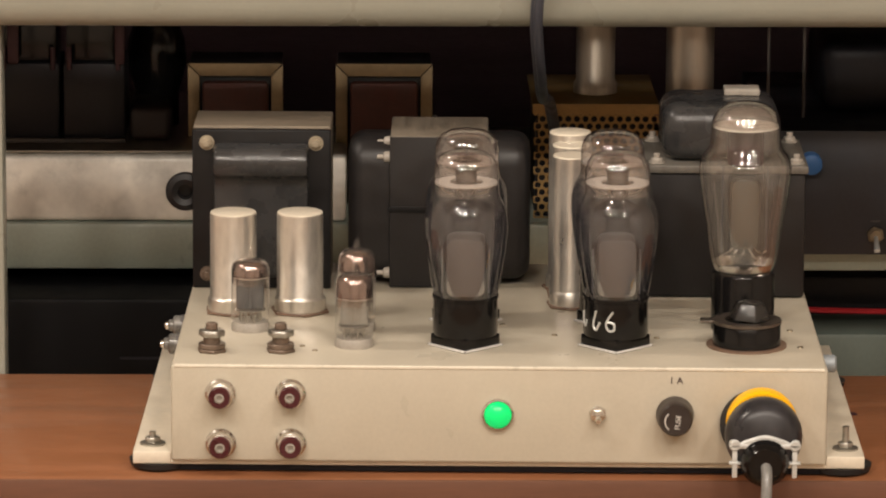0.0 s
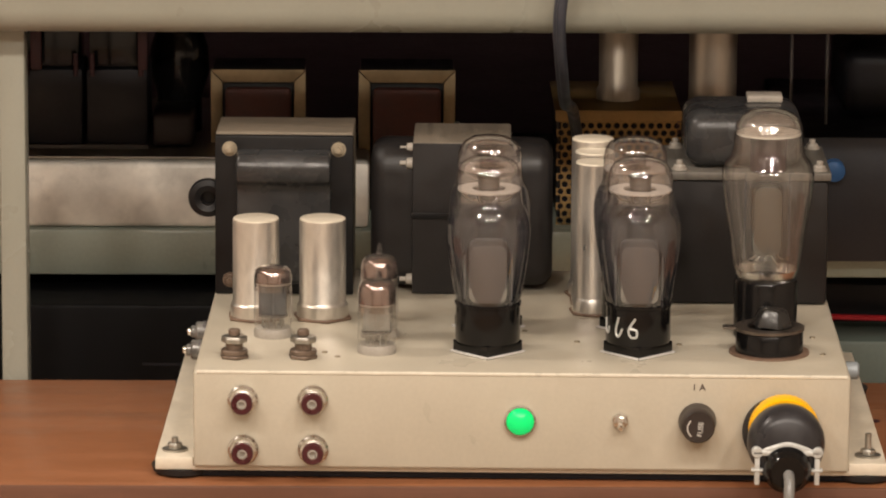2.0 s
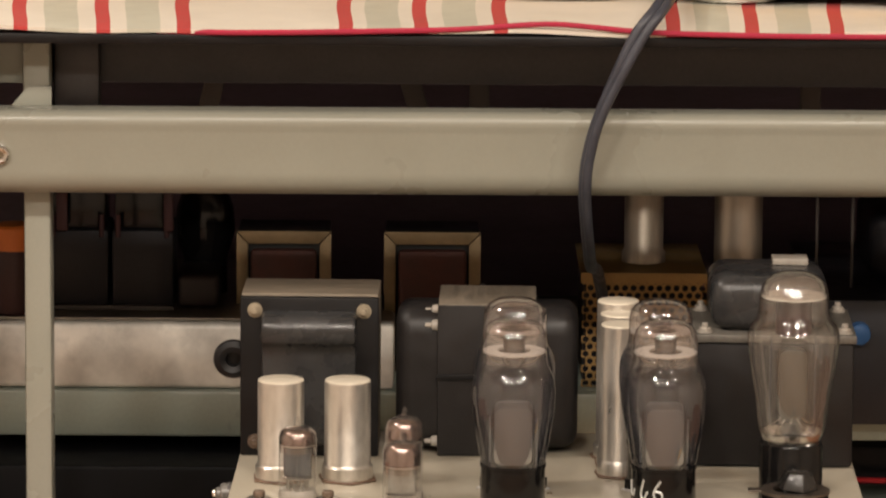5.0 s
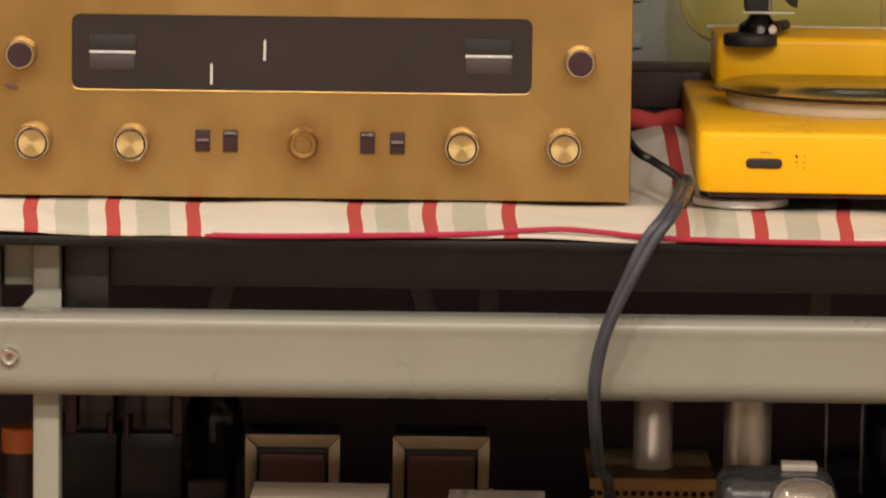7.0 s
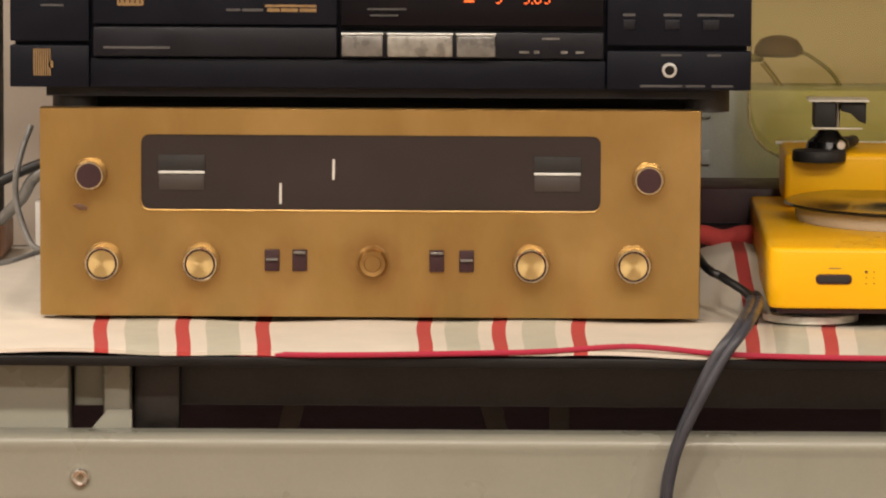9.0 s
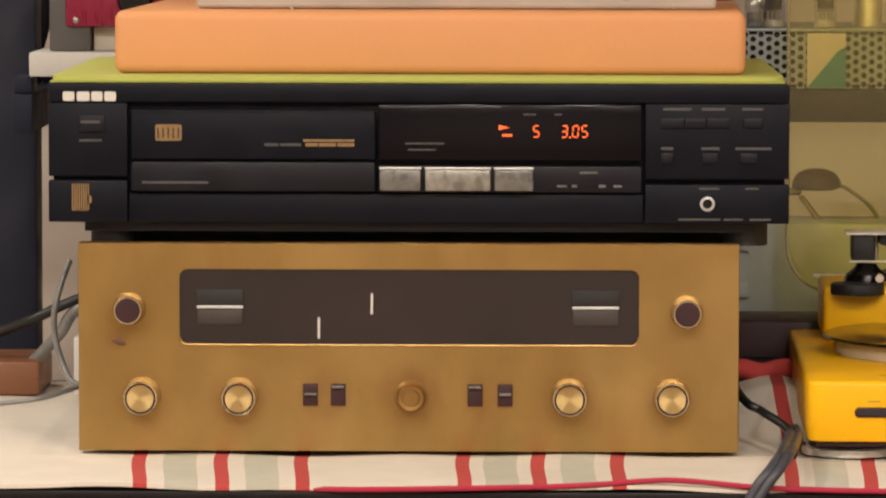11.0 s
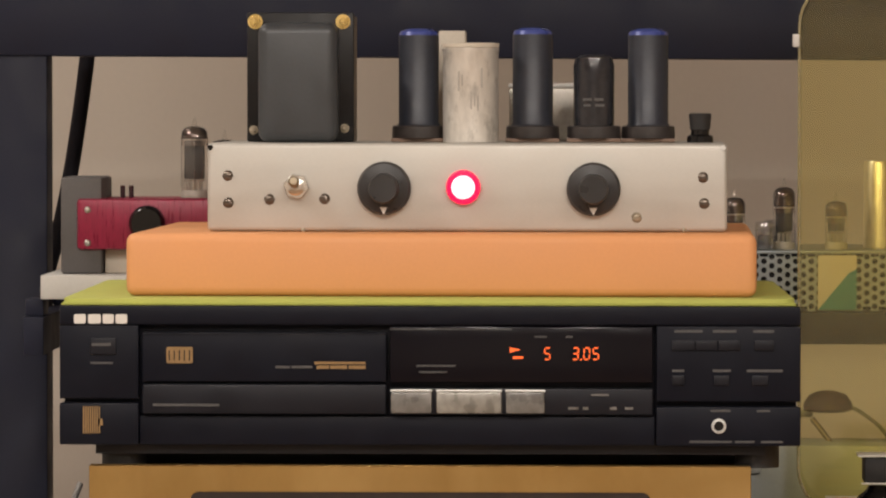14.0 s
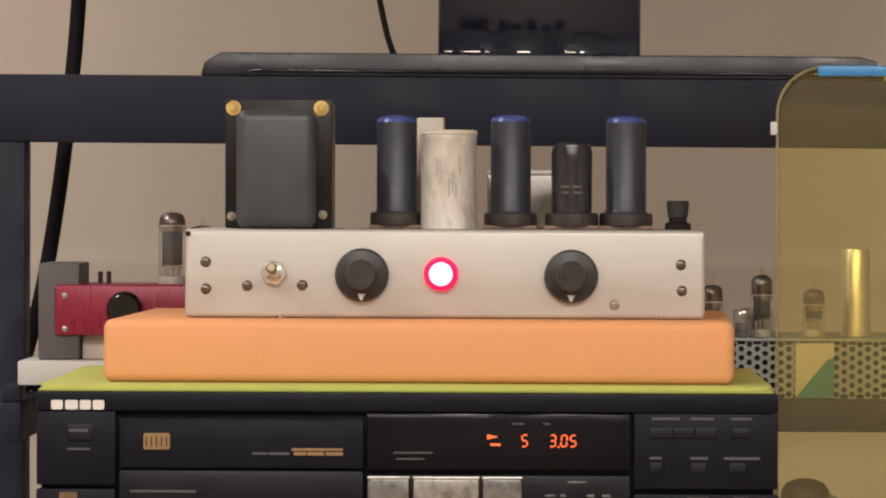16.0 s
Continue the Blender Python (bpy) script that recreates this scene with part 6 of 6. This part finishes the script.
part("front_print", bars([(-0.150, -0.125), (-0.122, -0.110)], 0.733, 0.0016, 0.052), CHARCOAL, lowbox)
grn = thing("green_cabinet", pose(0, 0, 0), "dull green steel cabinet on the lower shelf", "cabinet")
part("body", box(0.235, 0.60, 0.118, 0.40, 0.6562, 0.7340, 0.003), mat("dull_green_paint", (0.085, 0.105, 0.090), 0.5, 0, 0.12, 16, 0.08, 400), grn)
part("top_case", box(0.245, 0.60, 0.17, 0.40, 0.7342, 0.7590, 0.002), MATT_BLACK, grn)
tagged(part("red_cable", tube_path([(0.22, 0.150, 0.7450), (0.28, 0.148, 0.7425), (0.34, 0.150, 0.7405), (0.42, 0.155, 0.7355)], 0.0019, 8), RED_CORD), "red cord along the lower shelf", "cord")

# ---- things on the black rack ----
slab = thing("white_shelf_board", pose(0, 0, 0), "white laminate board on the rack's arm", "board")
part("board", box(-0.3280, -0.1900, 0.300, 0.52, 1.2706, 1.2862, 0.001), mat("grey_white_laminate", (0.50, 0.495, 0.465), 0.5, 0, 0.06, 20, 0.02, 400), slab)
red = thing("red_preamplifier", pose(0, 0, -0.0018), "small red foil-wrapped preamplifier with a dark end block", "amplifier")
Y0 = 0.32
part("end_block", box(-0.3168, -0.2900, Y0, Y0 + 0.07, 1.2882, 1.3510, 0.0015), GREY_BLOCK, red, "dark grey end block")
part("chassis", box(-0.3060, -0.1700, Y0 - 0.004, Y0 + 0.080, 1.3040, 1.3372, 0.0025), RED_FOIL, red, "glossy dark red body")
part("riser", box(-0.2890, -0.1950, Y0 + 0.01, Y0 + 0.07, 1.2882, 1.3038, 0.001), BEIGE_CARD, red)
part("knob", lathe([(0, 0), (0.0115, 0), (0.0115, 0.010), (0.0095, 0.013), (0, 0.013)], (-0.2598, Y0 - 0.0042, 1.3215), "y", 26), PHENOLIC, red)
for z in (1.3085, 1.3300):
    screw(red, -0.2990, Y0 - 0.0042, z, 0.0022)
for x in (-0.2760, -0.2705):
    part("terminal", cyl(0.0016, 0.008, (x - 0.003, Y0 + 0.03, 1.3373), seg=10, bev=0.0004), MAROON, red)
noval(pose(-0.2313, Y0 + 0.022, 1.3356), "miniature valve with a dark getter top", "valves behind the small amplifier", 0.0470, getter=0.18, plate=PLATE_DARK, flash=DARK_GETTER, r=0.0090)
noval(pose(-0.2130, Y0 + 0.045, 1.3356), "miniature valve with a dark getter top", "valves behind the small amplifier", 0.0380, getter=0.2, plate=PLATE_DARK, flash=DARK_GETTER)

pr = thing("perforated_chassis_amplifier", pose(0.120, 0.400, 1.2595), "valve amplifier on a grey perforated chassis", "amplifier")
part("front_grille", perforated(6, 37, 0.0060, 0.0020, 0.0010, 0.877, True), PERF_STEEL, pr)
part("interior", box(0.001, 0.197, 0.004, 0.15, 0.0004, 0.0375, 0.001), MATT_BLACK, pr)
part("top_sheet", box(0, 0.198, -0.0006, 0.152, 0.0380, 0.0400, 0.0006), PERF_STEEL, pr)
part("pale_card", box(0.0596, 0.0852, -0.0012, -0.0006, 0.0005, 0.0370), BEIGE_CARD, pr, "pale card label")
part("teal_card", outline_slab([(0.0596, 0.0008), (0.0852, 0.0008), (0.0852, 0.0280), (0.0800, 0.0252)], -0.0022, -0.0014), TEAL, pr, "teal card label")
part("glass_cover", box(0.0190, 0.0305, 0.010, 0.03, 0.0402, 0.0590, 0.002), SMOKED, pr, "small clear cover")
part("relay", box(0.0205, 0.0290, 0.014, 0.026, 0.0402, 0.0500, 0.001), GREY_BLOCK, pr)
for x, y, h, lab in ((0.0052, 0.03, 0.0350, "miniature valve with a silvered top"), (0.0385, 0.03, 0.0420, "miniature valve with a silvered top"), (0.0734, 0.03, 0.0325, "miniature valve with a silvered top")):
    noval(pose(0.120 + x, 0.400 + y, 1.2997), lab, "valves on the perforated chassis", h, getter=0.32, plate=PLATE_DARK, flash=DARK_GETTER, r=0.0076)
c = thing("can_capacitor", pose(0.2225, 0.445, 1.2997), "bright aluminium can capacitor", "capacitor")
part("can", lathe([(0, 0.0002), (0.0100, 0.0002), (0.0100, 0.0570), (0.0092, 0.0590), (0, 0.0590)], seg=32), ALUMINIUM, c)
gl = thing("squat_valve", pose(0.1560, 0.452, 1.2997), "squat smoky glass valve behind the others", "vacuum tube")
part("envelope", lathe([(0.010, 0.0002), (0.0118, 0.003), (0.0118, 0.0165), (0.009, 0.0190), (0, 0.0196)], seg=28), SMOKED, gl)
part("plate", box(-0.006, 0.006, -0.004, 0.004, 0.002, 0.0150, 0.001), PLATE_GREY, gl)

# screen stand on the rack
tv = thing("screen_stand", SAG, "black flat screen on a glossy pedestal with a broad foot", "monitor")
fb = bmesh.new()
prof = [(-0.2215, 0.0), (-0.2190, 0.0075), (-0.2080, 0.0132), (0.2250, 0.0132), (0.2370, 0.0105), (0.2430, 0.0)]
outline_slab(prof, 0.462, 0.60, 0.0012, fb)
part("foot", join(None, fb, pose(0, 0, 1.4738) @ Matrix.Diagonal((1, 1, 1.2, 1))), mat("black_screen_plastic", (0.020, 0.021, 0.029), 0.30, 0, 0.1, 30, 0.02, 500, spec=0.45), tv)
part("neck", box(-0.0620, 0.0790, 0.545, 0.585, 1.4898, 1.60, 0.003), mat("piano_black", (0.008, 0.009, 0.022), 0.08, 0, 0.1, 30, 0.0, 500, rvary=0.02), tv, "glossy black neck")
# unseen screen assumed from the neck, sized to shade the wall behind it
part("screen_panel", box(-0.300, 0.317, 0.500, 0.544, 1.5480, 1.9200, 0.004), mat("black_screen_glass", (0.008, 0.008, 0.010), 0.15, 0, 0.1, 30, 0.0, 500), tv, "unseen flat black screen that shades the wall")
part("neck_top", box(-0.0620, 0.0790, 0.5450, 0.585, 1.6002, 1.75, 0.003), RUBBER, tv)
# short chrome strips added as glints at the neck's base
for x0, x1 in ((-0.0574, -0.0519), (-0.0460, -0.0322), (-0.0291, -0.0259), (-0.0067, 0.0024), (0.0267, 0.0338), (0.0369, 0.0401)):
    part("neck_glint", box(x0, x1, 0.5425, 0.5448, 1.4926, 1.4942, 0.0004), CHROME, tv, "bright plated strip for a glint on the neck")
part("foot_edge", tube_path([(-0.19, 0.4618, 1.4775), (0, 0.4612, 1.4775), (0.21, 0.4618, 1.4775)], 0.0013, 10, 3), mat("polished_black_edge", (0.012, 0.012, 0.016), 0.10, 0, 0.1, 30, 0.0, 500, rvary=0.03), tv)
tagged(part("power_cable", tube_path([(-0.1120, 0.60, 1.64), (-0.1080, 0.60, 1.56), (-0.1000, 0.605, 1.512), (-0.0920, 0.61, 1.4875)], 0.0022, 10), BLACK_CORD), "thin black cord beside the screen neck", "cord")
strap = bmesh.new()
tube_path([(-0.3160, 0.62, 1.75), (-0.3180, 0.62, 1.56), (-0.3265, 0.62, 1.45), (-0.3360, 0.62, 1.375), (-0.3470, 0.62, 1.315), (-0.3640, 0.62, 1.25), (-0.385, 0.62, 1.15), (-0.395, 0.62, 0.60), (-0.40, 0.62, 0.005)], 0.0055, 12, bm=strap)
tagged(part("thick_cable", strap, mat("dull_black_sheath", (0.008, 0.007, 0.010), 0.6, 0, 0.2, 60, 0.1, 500, spec=0.12)), "thick black cord running down behind the rack", "cord")

# between the receiver and the record player
bg = thing("blue_grey_case", pose(0, 0, 0), "blue-grey painted metal case behind the receiver", "case")
part("case", box(0.1276, 0.30, 0.378, 0.438, 1.0625, 1.1722, 0.004), BLUE_GREY, bg)
for z in (1.1580, 1.1270):
    part("catch", box(0.1337, 0.1407, 0.3740, 0.3778, z - 0.005, z + 0.005, 0.001), BLUE_GREY, bg)
mr = thing("maroon_case", pose(0, 0, 0), "dark maroon box behind the record player", "box")
part("case", box(0.1190, 0.30, 0.270, 0.342, 1.0622, 1.1165, 0.003), MAROON, mr)
part("lid_line", box(0.1190, 0.30, 0.2685, 0.2698, 1.0925, 1.0940, 0.0003), CHARCOAL, mr)
# small dark lamp head on a thin bent stem, seen through the lid
dl = thing("desk_lamp", pose(0.187, 0.410, 1.0590), "small dark desk lamp with a domed shade", "lamp")
part("shade", lathe([(0, 0.1330), (0.0120, 0.1326), (0.0165, 0.1345), (0.0160, 0.1390), (0.0125, 0.1440), (0.0060, 0.1465), (0, 0.1470)], seg=28), KNOB_BROWN, dl)
part("stem", tube_path([(0.012, 0, 0.137), (0.024, 0.004, 0.131), (0.040, 0.008, 0.116), (0.055, 0.010, 0.080), (0.060, 0.010, 0.008)], 0.0014, 8), GREY_CORD, dl)
# thin curved line below the head, built as a dull tube
part("thin_arc", tube_path([(-0.0106, 0, 0.1283), (-0.0021, 0, 0.1174), (0.0072, 0, 0.1035), (0.0142, 0, 0.0887), (0.0166, 0, 0.0774)], 0.0020, 8), BRASS_OLD, dl, "thin dull arc under the shade")
part("grip", box(-0.0240, -0.0100, -0.004, 0.004, 0.1290, 0.1340, 0.0018), BUTTON_GREY, dl)
part("base", lathe([(0, 0.0002), (0.020, 0.0002), (0.020, 0.006), (0.016, 0.009), (0, 0.009)], (0.060, 0.006, 0), seg=28), RUBBER, dl)
wbx = thing("white_box", pose(0, 0, 0), "small white cardboard box behind the receiver", "box")
part("body", box(-0.300, -0.235, 0.300, 0.345, 1.0632, 1.1020, 0.001), WHITE_SLAB, wbx)
rwb = thing("reddish_wood_block", pose(0, 0, 0), "reddish brown wooden block on the cloth", "block")
part("block", box(-0.420, -0.322, 0.300, 0.380, 1.0632, 1.0860, 0.003), WOOD, rwb)
spk = thing("loudspeaker", pose(0, 0, 0), "tall dark loudspeaker beside the rack", "loudspeaker")
part("cabinet", box(-0.66, -0.4080, 0.50, 0.78, 0.0, 1.24, 0.006), MATT_BLACK, spk)
part("grille", box(-0.65, -0.4180, 0.490, 0.4995, 0.05, 1.225, 0.004), RUBBER, spk)

# cords on the left behind the receiver
tagged(part("power_cable", tube_path([(-0.40, 0.33, 1.085), (-0.350, 0.32, 1.103), (-0.326, 0.31, 1.113), (-0.297, 0.31, 1.126), (-0.262, 0.31, 1.134), (-0.22, 0.31, 1.130)], 0.0034, 10), BLACK_CORD), "black cord behind the receiver", "cord")
tagged(part("power_cable", tube_path([(-0.345, 0.32, 1.0650), (-0.325, 0.315, 1.087), (-0.310, 0.312, 1.103), (-0.296, 0.31, 1.120), (-0.25, 0.31, 1.132), (-0.20, 0.31, 1.125)], 0.0040, 10), GREY_CORD), "dark grey cord behind the receiver", "cord")
tagged(part("signal_cable", tube_path([(-0.2885, 0.16, 1.163), (-0.2930, 0.155, 1.150), (-0.2970, 0.15, 1.132), (-0.2965, 0.15, 1.115), (-0.2900, 0.14, 1.098), (-0.2830, 0.13, 1.0900), (-0.268, 0.13, 1.0880), (-0.255, 0.16, 1.0880)], 0.0020, 10), GREY_CORD), "thin grey cord beside the receiver", "cord")
tagged(part("signal_cable", tube_path([(-0.262, 0.14, 1.0890), (-0.280, 0.12, 1.0885), (-0.300, 0.10, 1.0840), (-0.33, 0.10, 1.0800)], 0.0016, 8), GREY_CORD), "thin grey cord on the cloth", "cord")
